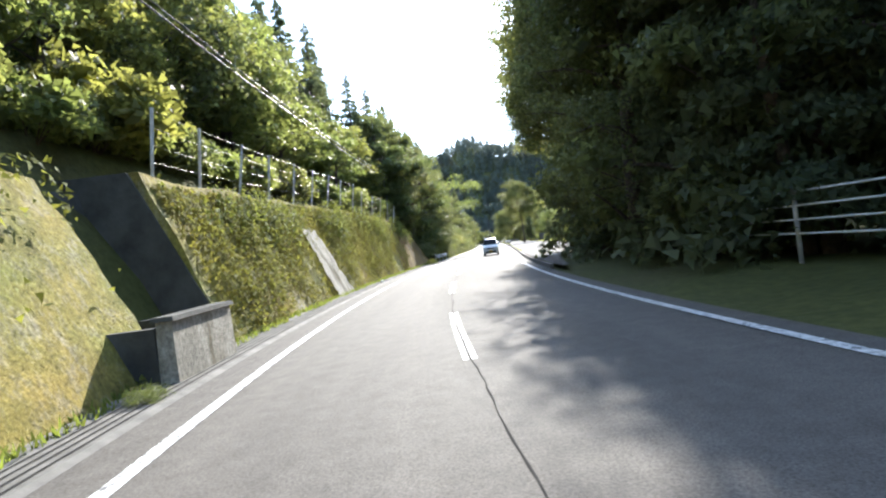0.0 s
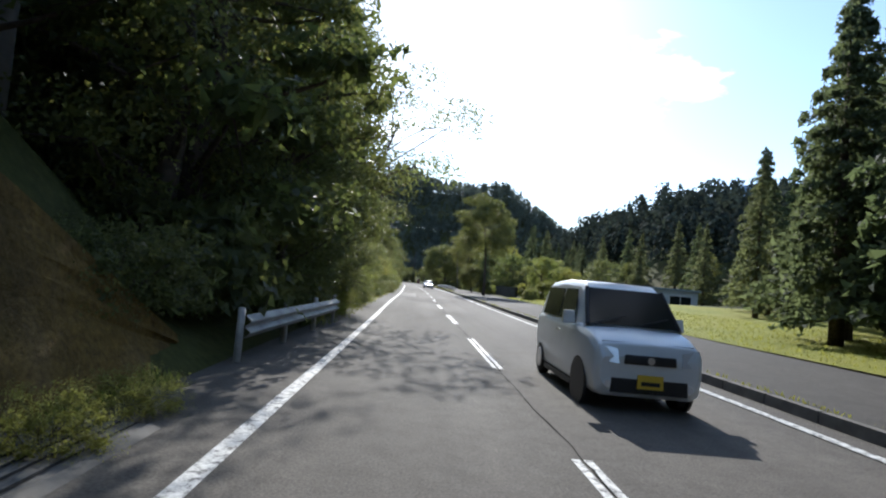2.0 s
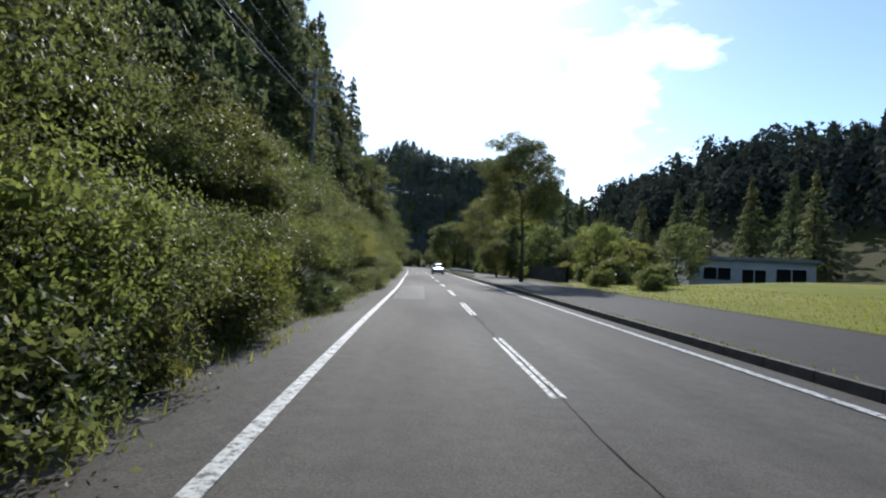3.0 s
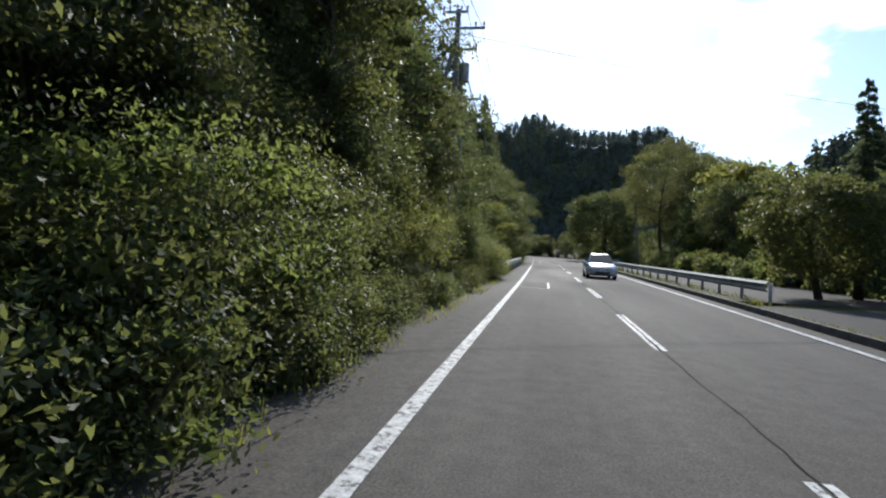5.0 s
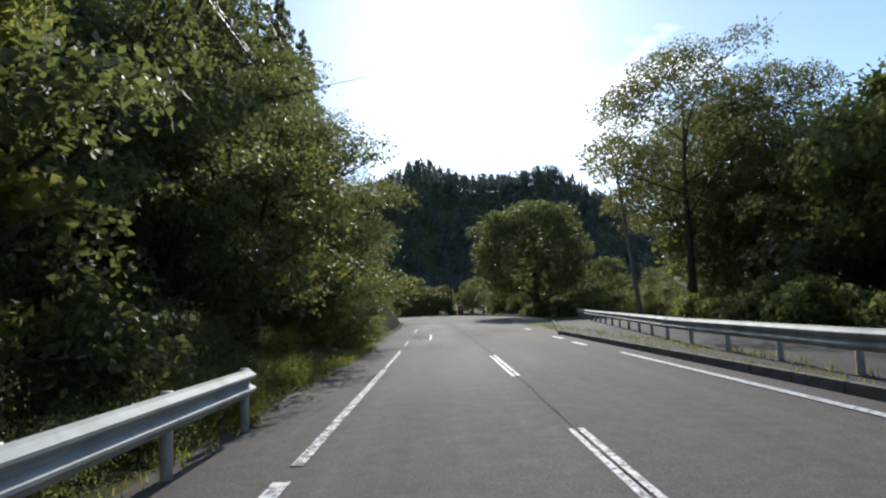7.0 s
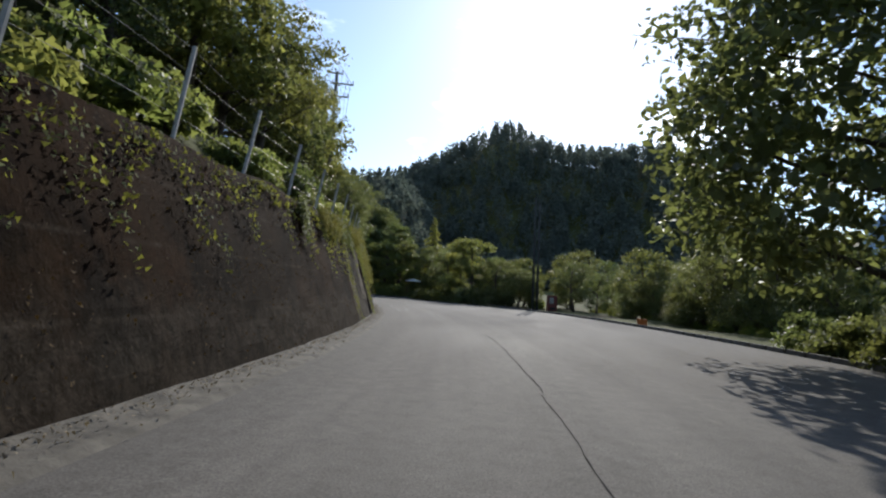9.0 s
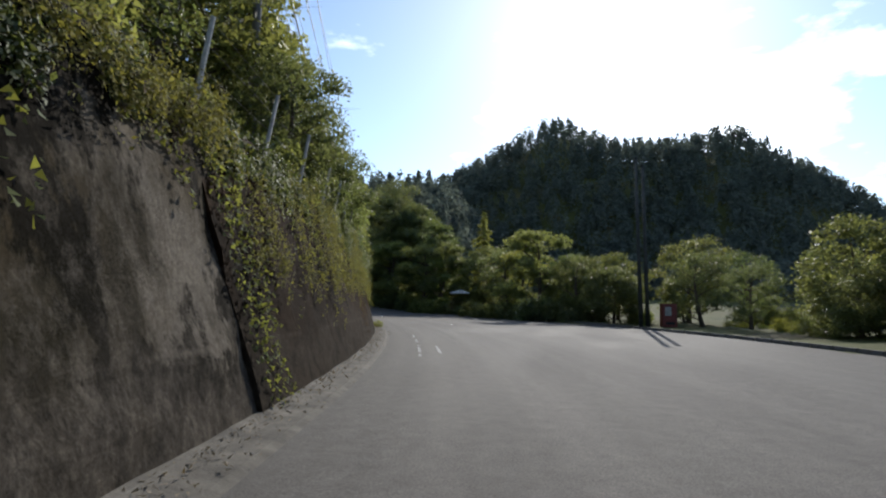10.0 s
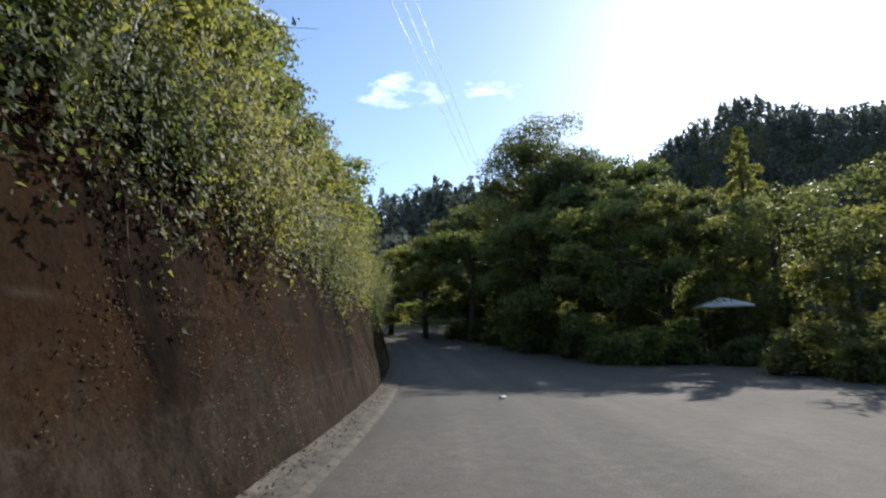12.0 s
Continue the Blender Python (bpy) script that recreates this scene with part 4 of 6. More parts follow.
def loft(sections):
    """Body from cross-sections along y: each (y, half width low, half width belt, half width top, z low, z belt, z top)."""
    rows = []
    for y, wl, wb, wt, zl, zb, zt in sections:
        half = [(0, zl), (wl * 0.86, zl), (wl, zl + 0.07), (wb, zl + (zb - zl) * 0.55), (wb * 0.985, zb), (wt, zb + (zt - zb) * 0.86), (wt * 0.88, zt), (0, zt + 0.012)]
        ring = [(x, y, z) for x, z in half] + [(-x, y, z) for x, z in half[::-1][1:-1]]
        rows.append(ring + [ring[0]])
    g = np.array(rows)
    sh = Shape().grid(g)
    k = g.shape[1] - 1
    sh.add(g[0][:-1], [tuple(range(k))])
    sh.add(g[-1][:-1], [tuple(range(k))[::-1]])
    return sh


def wheel(parent, x, y, r, w):
    ty = Shape().tube([(x - w / 2, y, r), (x - w / 2 + 0.02, y, r), (x + w / 2 - 0.02, y, r), (x + w / 2, y, r)], [r - 0.03, r, r, r - 0.03], 20)
    t = part("wheel", ty, M_TYRE, parent, "black tyre with alloy rim", True)
    sx = 1 if x > 0 else -1
    part("rim", Shape().tube([(x + sx * (w / 2 - 0.03), y, r), (x + sx * (w / 2 + 0.008), y, r)], [r * 0.66, r * 0.6], 14), M_RIM, t)


def rounded(ob, width, segments=3):
    """Soft pressed-steel edges."""
    bv = ob.modifiers.new("edges", "BEVEL")
    bv.width, bv.segments, bv.limit_method, bv.angle_limit = width, segments, "ANGLE", radians(14)
    ob.data.shade_smooth()
    return ob


def quad_panel(pts, thick=0.012):
    p = np.array(pts, float)
    nrm = np.cross(p[1] - p[0], p[2] - p[0])
    nrm /= np.linalg.norm(nrm)
    k = len(p)
    return Shape().add(np.concatenate([p, p + nrm * thick]), [tuple(range(k))[::-1], tuple(range(k, 2 * k))] + [(i, (i + 1) % k, k + (i + 1) % k, k + i) for i in range(k)])


def kei_car(m):
    """Small tall box car; its front faces -y."""
    car = thing("small_box_car", "pale silver small tall box car on the oncoming lane", "car", m=m)
    rounded(part("body", loft([(0.0, 0.60, 0.64, 0.60, 0.28, 0.62, 0.70), (0.06, 0.68, 0.71, 0.64, 0.20, 0.76, 0.86), (0.35, 0.70, 0.735, 0.66, 0.18, 0.88, 0.98), (0.80, 0.71, 0.737, 0.68, 0.18, 0.95, 1.06),
                       (3.25, 0.71, 0.737, 0.68, 0.18, 0.98, 1.06), (3.38, 0.68, 0.72, 0.66, 0.24, 0.98, 1.06)]), M_CARW, car), 0.07)
    rounded(part("cabin", loft([(0.62, 0.66, 0.69, 0.66, 0.98, 1.0, 1.04), (1.12, 0.67, 0.69, 0.585, 0.98, 1.06, 1.56), (1.30, 0.67, 0.69, 0.575, 0.98, 1.06, 1.64), (2.2, 0.67, 0.69, 0.57, 0.98, 1.06, 1.67), (3.15, 0.67, 0.69, 0.57, 0.98, 1.06, 1.62), (3.34, 0.66, 0.68, 0.56, 0.98, 1.06, 1.5)]), M_CARW, car), 0.06)
    part("windscreen", quad_panel([(-0.62, 0.63, 1.06), (0.62, 0.63, 1.06), (0.53, 1.06, 1.55), (-0.53, 1.06, 1.55)]), M_GLASS, car, "dark tinted glass")
    for sx in (-1, 1):
        for y0, y1 in ((1.05, 1.9), (1.98, 3.0)):
            pts = [(sx * 0.70, y0, 1.06), (sx * 0.70, y1, 1.06), (sx * 0.605, y1, 1.52), (sx * 0.605, y0 + (0.22 if y0 < 1.5 else 0), 1.52)]
            part("side_window", quad_panel(pts if sx > 0 else pts[::-1]), M_GLASS, car, "dark tinted glass")
        part("headlamp", quad_panel([(sx * 0.40, -0.012, 0.62), (sx * 0.66, 0.05, 0.64), (sx * 0.66, 0.09, 0.84), (sx * 0.42, 0.03, 0.8)] if sx > 0 else [(sx * 0.42, 0.03, 0.8), (sx * 0.66, 0.09, 0.84), (sx * 0.66, 0.05, 0.64), (sx * 0.40, -0.012, 0.62)], 0.02), M_LENS, car, "clear lamp")
        part("mirror", Shape().box(sx * 0.80 - 0.09, sx * 0.80 + 0.09, 0.98, 1.1, 1.02, 1.2, 0.02), M_CARW, car)
        wheel(car, sx * 0.65, 0.62, 0.28, 0.16)
        wheel(car, sx * 0.65, 2.98, 0.28, 0.16)
        part("wheel_arch", Shape().tube([(sx * 0.70, 0.62, 0.28), (sx * 0.742, 0.62, 0.28)], 0.33, 18), M_DARKP, car)
    rounded(part("grille", Shape().box(-0.34, 0.34, -0.03, 0.03, 0.62, 0.74, 0.01), M_DARKP, car), 0.03)
    part("badge", Shape().tube([(0, -0.04, 0.68), (0, -0.028, 0.68)], 0.045, 12), M_RIM, car)
    part("bonnet_edge", Shape().box(-0.6, 0.6, 0.1, 0.13, 0.872, 0.884), M_DARKP, car)
    for sx in (-1, 1):
        part("pillar", Shape().tube([(sx * 0.645, 0.62, 1.05), (sx * 0.55, 1.08, 1.56)], 0.03, 6), M_DARKP, car, "dark windscreen pillar")
        part("door_handle", Shape().box(sx * 0.75 - 0.015, sx * 0.75 + 0.015, 1.7, 1.85, 0.86, 0.89, 0.004), M_RIM, car)
        part("sill", Shape().box(sx * 0.70 - 0.03, sx * 0.70 + 0.03, 1.0, 2.6, 0.16, 0.24, 0.005), M_DARKP, car)
        part("fog_lamp", Shape().tube([(sx * 0.52, -0.012, 0.36), (sx * 0.52, 0.03, 0.36)], 0.05, 10), M_LENS, car)
        part("wiper", Shape().tube([(sx * 0.3 - 0.25, 0.60, 1.08), (sx * 0.3 + 0.2, 0.68, 1.2)], 0.009, 4), M_DARKP, car)
    part("roof_rail", Shape().box(-0.5, 0.5, 1.28, 1.3, 1.655, 1.668), M_DARKP, car)
    part("air_intake", Shape().box(-0.5, 0.5, -0.02, 0.05, 0.26, 0.44, 0.01), M_DARKP, car)
    plate = part("number_plate", Shape().box(-0.165, 0.165, -0.05, -0.022, 0.33, 0.5, 0.004), M_PLATE, car, "yellow plate")
    part("plate_bar", Shape().box(-0.12, 0.12, -0.055, -0.051, 0.37, 0.42), M_DARKP, plate)
    return car


def saloon(m):
    """Rounded silver hatch saloon; its front faces -y."""
    car = thing("silver_car", "rounded silver car coming along the other lane", "car", m=m)
    rounded(part("body", loft([(0.0, 0.55, 0.62, 0.5, 0.30, 0.52, 0.62), (0.12, 0.76, 0.80, 0.66, 0.20, 0.60, 0.72), (0.5, 0.83, 0.865, 0.74, 0.17, 0.72, 0.84), (1.2, 0.85, 0.875, 0.78, 0.17, 0.84, 0.96),
                       (3.9, 0.85, 0.875, 0.78, 0.18, 0.92, 1.0), (4.35, 0.80, 0.83, 0.72, 0.28, 0.92, 1.02)]), M_CARS, car), 0.07)
    rounded(part("cabin", loft([(0.95, 0.74, 0.77, 0.72, 0.86, 0.9, 0.93), (1.95, 0.76, 0.78, 0.60, 0.86, 1.0, 1.42), (2.4, 0.76, 0.78, 0.585, 0.86, 1.0, 1.49), (3.2, 0.76, 0.78, 0.57, 0.86, 1.0, 1.42), (4.2, 0.72, 0.75, 0.52, 0.9, 1.0, 1.1)]), M_CARS, car), 0.06)
    part("windscreen", quad_panel([(-0.70, 0.97, 0.965), (0.70, 0.97, 0.965), (0.56, 1.88, 1.425), (-0.56, 1.88, 1.425)]), M_GLASS, car, "dark glass that mirrors the sky")
    for sx in (-1, 1):
        pts = [(sx * 0.79, 1.45, 0.98), (sx * 0.79, 3.6, 0.99), (sx * 0.615, 3.0, 1.38), (sx * 0.615, 2.05, 1.38)]
        part("side_window", quad_panel(pts if sx > 0 else pts[::-1]), M_GLASS, car, "dark glass")
        pts = [(sx * 0.5, 0.03, 0.56), (sx * 0.78, 0.16, 0.58), (sx * 0.80, 0.36, 0.74), (sx * 0.6, 0.16, 0.68)]
        part("headlamp", quad_panel(pts if sx > 0 else pts[::-1], 0.02), M_LENS, car, "clear lamp")
        part("mirror", Shape().box(sx * 0.94 - 0.1, sx * 0.94 + 0.1, 1.55, 1.68, 0.93, 1.06, 0.02), M_CARS, car)
        wheel(car, sx * 0.78, 0.85, 0.31, 0.19)
        wheel(car, sx * 0.78, 3.5, 0.31, 0.19)
        part("wheel_arch", Shape().tube([(sx * 0.82, 0.85, 0.31), (sx * 0.88, 0.85, 0.31)], 0.36, 18), M_DARKP, car)
    part("air_intake", Shape().box(-0.42, 0.42, -0.012, 0.06, 0.3, 0.42, 0.01), M_DARKP, car)
    plate = part("number_plate", Shape().box(-0.165, 0.165, -0.04, -0.012, 0.44, 0.6, 0.004), M_PLATEW, car, "white plate")
    part("plate_bar", Shape().box(-0.12, 0.12, -0.045, -0.041, 0.48, 0.53), M_DARKP, plate)
    return car


kei_car(place(52.1, 1.46))
saloon(place(149.8, 1.55))

# ---- house beyond the lawn ----
M_RENDERW = plain("pale_render", (0.5, 0.52, 0.5), 0.9, var=0.12, scale=0.8)
M_ROOF = plain("dull_green_roof_sheet", (0.2, 0.23, 0.22), 0.6, 0.1, 0.2)
hz = ground_z(34, 131)
house = thing("low_house", "low pale rendered building with dark openings beyond the lawn", "house", m=pose(35.0, 131, hz, 0, 0, -10))
part("wall", Shape().box(-6.5, 6.5, -3, 3, -0.6, 3.1), M_RENDERW, house)
roof = part("roof", Shape().box(-6.9, 6.9, -3.4, 3.4, 3.1, 3.4, 0.06), M_ROOF, house)
for x0, x1, z0, z1 in ((-5.0, -2.2, 0.9, 2.2), (-1.0, 1.4, 0.0, 2.1), (2.5, 5.5, 0.2, 2.3)):
    w = part("window", Shape().box(x0, x1, -3.06, -2.98, z0, z1), M_GLASS, house, "dark opening")
    part("frame", Shape().box(x0 - 0.08, x1 + 0.08, -3.1, -3.04, z1, z1 + 0.08), M_WHITE, w)
    part("frame", Shape().box((x0 + x1) / 2 - 0.04, (x0 + x1) / 2 + 0.04, -3.1, -3.061, z0, z1), M_WHITE, w)

# dark low wall of a plot by the big tree
structure("plot_wall", strip(np.arange(122, 142, 2.0), [12.6, 12.62, 12.9, 12.92], [-0.1, 1.7, 1.7, -0.1]), M_DARKWALL, "dark low plot wall behind the footway", "wall")

# small shelter with a pale roof past the bend
sp = np.array([-21.5, 304.5])
shelter = thing("roadside_shelter", "small open shelter with a sunlit pale tin roof", "shelter", m=pose(float(sp[0]), float(sp[1]), ground_z(*sp), 0, 0, 25) @ Matrix.Diagonal((0.56, 0.56, 1.27, 1)))
for x in (-1.5, 1.5):
    for y in (-1.0, 1.0):
        part("post", Shape().box(x - 0.05, x + 0.05, y - 0.05, y + 0.05, -0.2, 2.2), M_BARK, shelter)
g = ground_z(*sp)
part("roof", Shape().add([(-2.1, -1.5, 2.15), (2.1, -1.5, 2.15), (2.1, 1.5, 2.15), (-2.1, 1.5, 2.15), (0, 0, 2.5), (-2.1, -1.5, 2.08), (2.1, -1.5, 2.08), (2.1, 1.5, 2.08), (-2.1, 1.5, 2.08)],
                         [(0, 1, 4), (1, 2, 4), (2, 3, 4), (3, 0, 4), (0, 5, 6, 1), (1, 6, 7, 2), (2, 7, 8, 3), (3, 8, 5, 0), (5, 8, 7, 6)]), M_WHITE, shelter, "pale tin roof")
# red cabinet beside the lay-by
M_RED = plain("faded_red_paint", (0.2, 0.05, 0.04), 0.5, var=0.25)
cab = thing("vending_cabinet", "faded red cabinet standing among bushes", "cabinet", m=pose(0.3, 281.8, ground_z(0.3, 281.8), 0, 0, 12))
part("body", Shape().box(-0.55, 0.55, -0.4, 0.4, -0.05, 1.85, 0.015), M_RED, cab)
part("front_panel", Shape().box(-0.4, 0.1, -0.43, -0.395, 0.9, 1.6, 0.01), M_POST, cab, "dull grey front panel")
part("tray", Shape().box(-0.35, 0.35, -0.43, -0.395, 0.2, 0.42, 0.01), M_DARKP, cab)
crate = thing("orange_crate", "small orange crate standing at the edge of the lay-by", "crate", m=pose(4.9, 252.5, 0.1, 0, 0, 20) @ Matrix.Diagonal((0.7, 0.7, 0.7, 1)))
M_ORANGE = plain("orange_plastic", (0.55, 0.16, 0.03), 0.5, var=0.1)
part("crate_body", Shape().box(-0.35, 0.35, -0.25, 0.25, -0.05, 0.5, -0.02), M_ORANGE, crate)
part("crate_rim", Shape().box(-0.39, 0.39, -0.29, 0.29, 0.504, 0.56, 0.01), M_ORANGE, crate)
notice = thing("notice_board", "weathered grey-green notice board among bushes beside the lay-by", "notice board", m=pose(9.4, 272.7, ground_z(9.4, 272.7), 0, 0, -18))
M_NOTICE = plain("faded_green_paint", (0.13, 0.16, 0.14), 0.6, var=0.35, scale=2.0)
for x in (-1.05, 1.05):
    part("post", Shape().box(x - 0.05, x + 0.05, -0.05, 0.05, -0.3, 2.3, 0.005), M_POST, notice)
part("panel", Shape().box(-1.2, 1.2, -0.085, -0.052, 0.55, 2.2, 0.006), M_NOTICE, notice)
for z in (0.95, 1.35, 1.75):
    part("rib", Shape().box(-1.18, 1.18, -0.1, -0.086, z - 0.02, z + 0.02), M_POST, notice)
part("cap", Shape().box(-1.3, 1.3, -0.22, 0.12, 2.304, 2.37, 0.01), M_STEEL, notice, "pale metal cap")
rock = thing("pale_stone", "pale rough stone lying beside the gutter", "stone", m=place(27.0, -4.05, 0.0, 30, 0.55))
rs = Shape().tube([(-0.16, 0, 0.06), (-0.08, 0.02, 0.08), (0.05, -0.02, 0.1), (0.15, 0.01, 0.06)], [0.04, 0.1, 0.12, 0.05], 7)
part("stone_body", rs, M_WHITE, rock, shade=True)

# ---- trees ----
T_LABEL = "broadleaf roadside tree with dense backlit leaves"
W_LABEL = "young leafy tree on the wooded slope above the road"
C_LABEL = "dark tall cedar at the edge of the wood"
treeA = broadleaf_tree("broadleaf_tree", "tall roadside tree with low layered leaves", 11, 12, 4.2, 0.10, 8500, 0.24, M_LEAF, on_ground(58, -10.2), 0.1)
nearA = broadleaf_tree("broadleaf_tree", "tall roadside tree with low layered leaves", 10, 12, 4.2, 0.06, 15000, 0.12, M_LEAF, on_ground(63, -7.6), 0.1, fine=True)
treeB = broadleaf_tree("broadleaf_tree", T_LABEL, 12, 9.5, 3.8, 0.10, 7000, 0.25, M_LEAF_Y, on_ground(71, -7.8), 0.15)
treeC = broadleaf_tree("broadleaf_tree", T_LABEL, 13, 8, 3.2, 0.08, 6500, 0.18, M_LEAF, on_ground(176, -8.0), 0.1, fine=True, full=22)
lightA = broadleaf_tree("broadleaf_tree", W_LABEL, 17, 9, 3.8, 0.12, 5200, 0.28, M_LEAF, on_ground(20, -11.0), 0.1, full=24, core=0.06)
lightB = broadleaf_tree("broadleaf_tree", W_LABEL, 18, 8, 3.4, 0.10, 5200, 0.27, M_LEAF_Y, on_ground(26, -11.0), 0.1, full=24, core=0.05)
airy = broadleaf_tree("broadleaf_tree", "open-crowned tree with thin branches against the sky", 14, 15, 4.8, 0.3, 38000, 0.155, M_LEAF, on_ground(200, 15.5, 0, 1.25), 0.6, fine=True, full=54, stout=0.7)
big = broadleaf_tree("broadleaf_tree", "great round-crowned tree standing alone by the footway", 15, 13.8, 3.6, 0.4, 52000, 0.135, M_LEAF, on_ground(120, 7.9), 0.25, -0.05, fine=True, full=50, stout=0.52, core=0.02)
dome = broadleaf_tree("broadleaf_tree", "dense dome-shaped evergreen tree beyond the bend", 16, 14.3, 6.6, 0.12, 20000, 0.36, M_LEAF, on_ground(229.3, 12.0, 0, 1.06, 1.0), 0.0, fine=True, full=80, core=0.05)
broadleaf_tree("broadleaf_tree", "tree whose thin feathery branches reach over the road", 19, 9.0, 4.2, 0.4, 5200, 0.15, M_LEAF_Y, on_ground(70.5, -5.6), 0.8, 0.30)
cedarA = conifer_tree("cedar_tree", C_LABEL, 21, 17, 3.3, 0.08, 13000, 0.44, M_CEDAR, on_ground(61, 14.6))
cedarB = conifer_tree("cedar_tree", C_LABEL, 22, 18, 3.9, 0.08, 3800, 0.7, M_CEDAR, on_ground(-4, 11.5))
cedarN = conifer_tree("cedar_tree", C_LABEL, 23, 16, 3.4, 0.05, 16000, 0.36, M_CEDAR, on_ground(28, 8.2))
cedarS = conifer_tree("cedar_tree", "slim dark cedar on the slope above the road", 24, 15, 2.7, 0.12, 7000, 0.36, M_CEDAR, on_ground(96, -10.4))
cedarT = conifer_tree("cedar_tree", "slim dark cedar on the slope above the road", 25, 16.5, 3.0, 0.16, 7500, 0.38, M_CEDAR, on_ground(118, -11.0))
pineH = broadleaf_tree("broadleaf_tree", "tall bare-stemmed tree with a dense high crown", 26, 17, 4.4, 0.5, 27000, 0.17, M_LEAF, on_ground(48.5, 8.9), 0.0, fine=True, full=70, stout=0.45)
bankT = broadleaf_tree("broadleaf_tree", "slender bank tree with drooping layered leaves", 27, 10, 2.5, 0.14, 9000, 0.15, M_LEAF, on_ground(128, -7.6), 0.0, fine=True, full=34, stout=0.8)
bushA = shrub("roadside_bush", "leafy roadside bush glinting in back light", 31, 2.4, 1.7, 7600, 0.06, M_LEAF_Y, on_ground(74, -5.3), fine=True)
bushB = shrub("roadside_bush", "dark leafy roadside bush", 32, 2.0, 1.6, 7200, 0.058, M_LEAF, on_ground(76, -5.4), fine=True)
bushC = shrub("roadside_bush", "low spreading bush with pale leaves", 33, 1.5, 1.5, 5200, 0.062, M_VINE, on_ground(79, -5.2), fine=True)
bushD = shrub("low_bush", "small dark leafy bush at the edge of the asphalt", 36, 1.35, 1.05, 3600, 0.058, M_LEAF, on_ground(100, -4.75), fine=True)
bushE = shrub("bank_bush", "tall dark bush on the bank above the road", 37, 2.9, 2.1, 9500, 0.075, M_LEAF, on_ground(90, -7.4), fine=True)
bushL = shrub("slope_bush", "dense bush on the slope behind the fence", 34, 2.6, 2.0, 1600, 0.27, M_LEAF_Y, on_ground(12, -8.4))
bushM = shrub("slope_bush", "dark dense bush at the edge of the wood", 35, 2.6, 2.1, 1600, 0.27, M_LEAF, on_ground(150, 13))

rng = np.random.default_rng(77)


def put(proto, s, off, scale=1.0, sink=0.1):
    return copy_thing(proto, on_ground(s, off, float(rng.uniform(0, 360)), scale, sink))


def row(protos, s0, s1, step, off, spread, low, high, sink=0.2):
    """Plants along a stretch of the road; off may change along it."""
    for s in np.arange(s0, s1, step):
        o = float(np.interp(s, off[0], off[1])) if isinstance(off, tuple) else off
        put(protos[int(rng.integers(len(protos)))], float(s + rng.normal(0, step * 0.2)), o + float(rng.normal(0, spread)), float(rng.uniform(low, high)), sink)


# above the first walls
row((bushL, bushL, bushM), -20, 51, 2.1, -8.4, 0.3, 0.55, 0.85)
row((lightB,), -20, 52, 2.6, -10.4, 0.7, 0.6, 0.95)
row((lightA, lightB, cedarB), -22, 56, 4.6, -14.5, 1.2, 0.85, 1.15)
row((bushD, bushD, bushC), 11, 46, 2.3, -6.75, 0.12, 0.45, 0.75)
# deep shade after the wall
for s, o, k in ((53.4, -8.4, .8), (55.6, -6.6, .85), (57, -7.2, 1.0), (60, -6.0, .85), (65.5, -6.3, .95), (68, -8.6, 1.1), (58, -10, 1.2), (63.5, -11, 1.2), (74, -8.4, .9), (66.2, -5.4, .62), (63.2, -5.3, .6), (69, -5.9, .7)):
    put(nearA if o > -7.0 else treeA, s, o, k, 0.3)
for s, o, k in ((59.5, -5.3, .5), (61.8, -5.0, .5), (64.6, -4.9, .45), (67.6, -5.0, .5)):
    put(nearA, s, o, k, 0.3)
row((bushB, bushB, bushC), 61.5, 72, 1.5, -5.2, 0.15, 0.8, 1.15)
row((bushB, bushM, bushB), 52.6, 62, 1.4, -5.5, 0.15, 0.6, 0.95)
put(bushA, 50.4, -4.05, 0.24, 0.02)
put(bushA, 49.3, -4.1, 0.26, 0.02)
put(bushB, 5.0, -4.0, 0.2, 0.02)
put(bushA, 144.6, -4.75, 0.8)
# leafy bank
row((bushD,), 70, 145, 1.9, -4.85, 0.12, 0.65, 1.2)
row((bushA, bushB, bushB), 73, 146, 2.3, -5.8, 0.2, 0.8, 1.15)
row((bushE,), 73, 146, 2.3, -7.4, 0.3, 0.85, 1.2)
row((cedarS, cedarT), 78, 146, 3.0, -9.4, 0.4, 0.6, 0.8)
row((lightA, lightB, cedarB), 58, 142, 5.5, -14.5, 1.3, 0.85, 1.2)
# line of cedars along the foot of the slope
row((cedarS, cedarT), 44, 146, 3.1, ([44, 60, 100, 146], [-12.5, -11.0, -10.2, -10.2]), 0.6, 0.88, 1.08)
row((cedarS, cedarT), 147, 202, 2.9, ([147, 180, 202], [-11.0, -10.2, -10.0]), 0.6, 0.95, 1.12)
row((cedarT, cedarS), 20, 46, 4.2, -13.5, 0.8, 0.75, 1.0)
# taller growth leaning over the bank
row((bankT,), 129, 147, 2.6, -8.2, 0.3, 0.65, 0.82)
row((bankT,), 126, 137, 2.4, -6.5, 0.2, 0.5, 0.62)
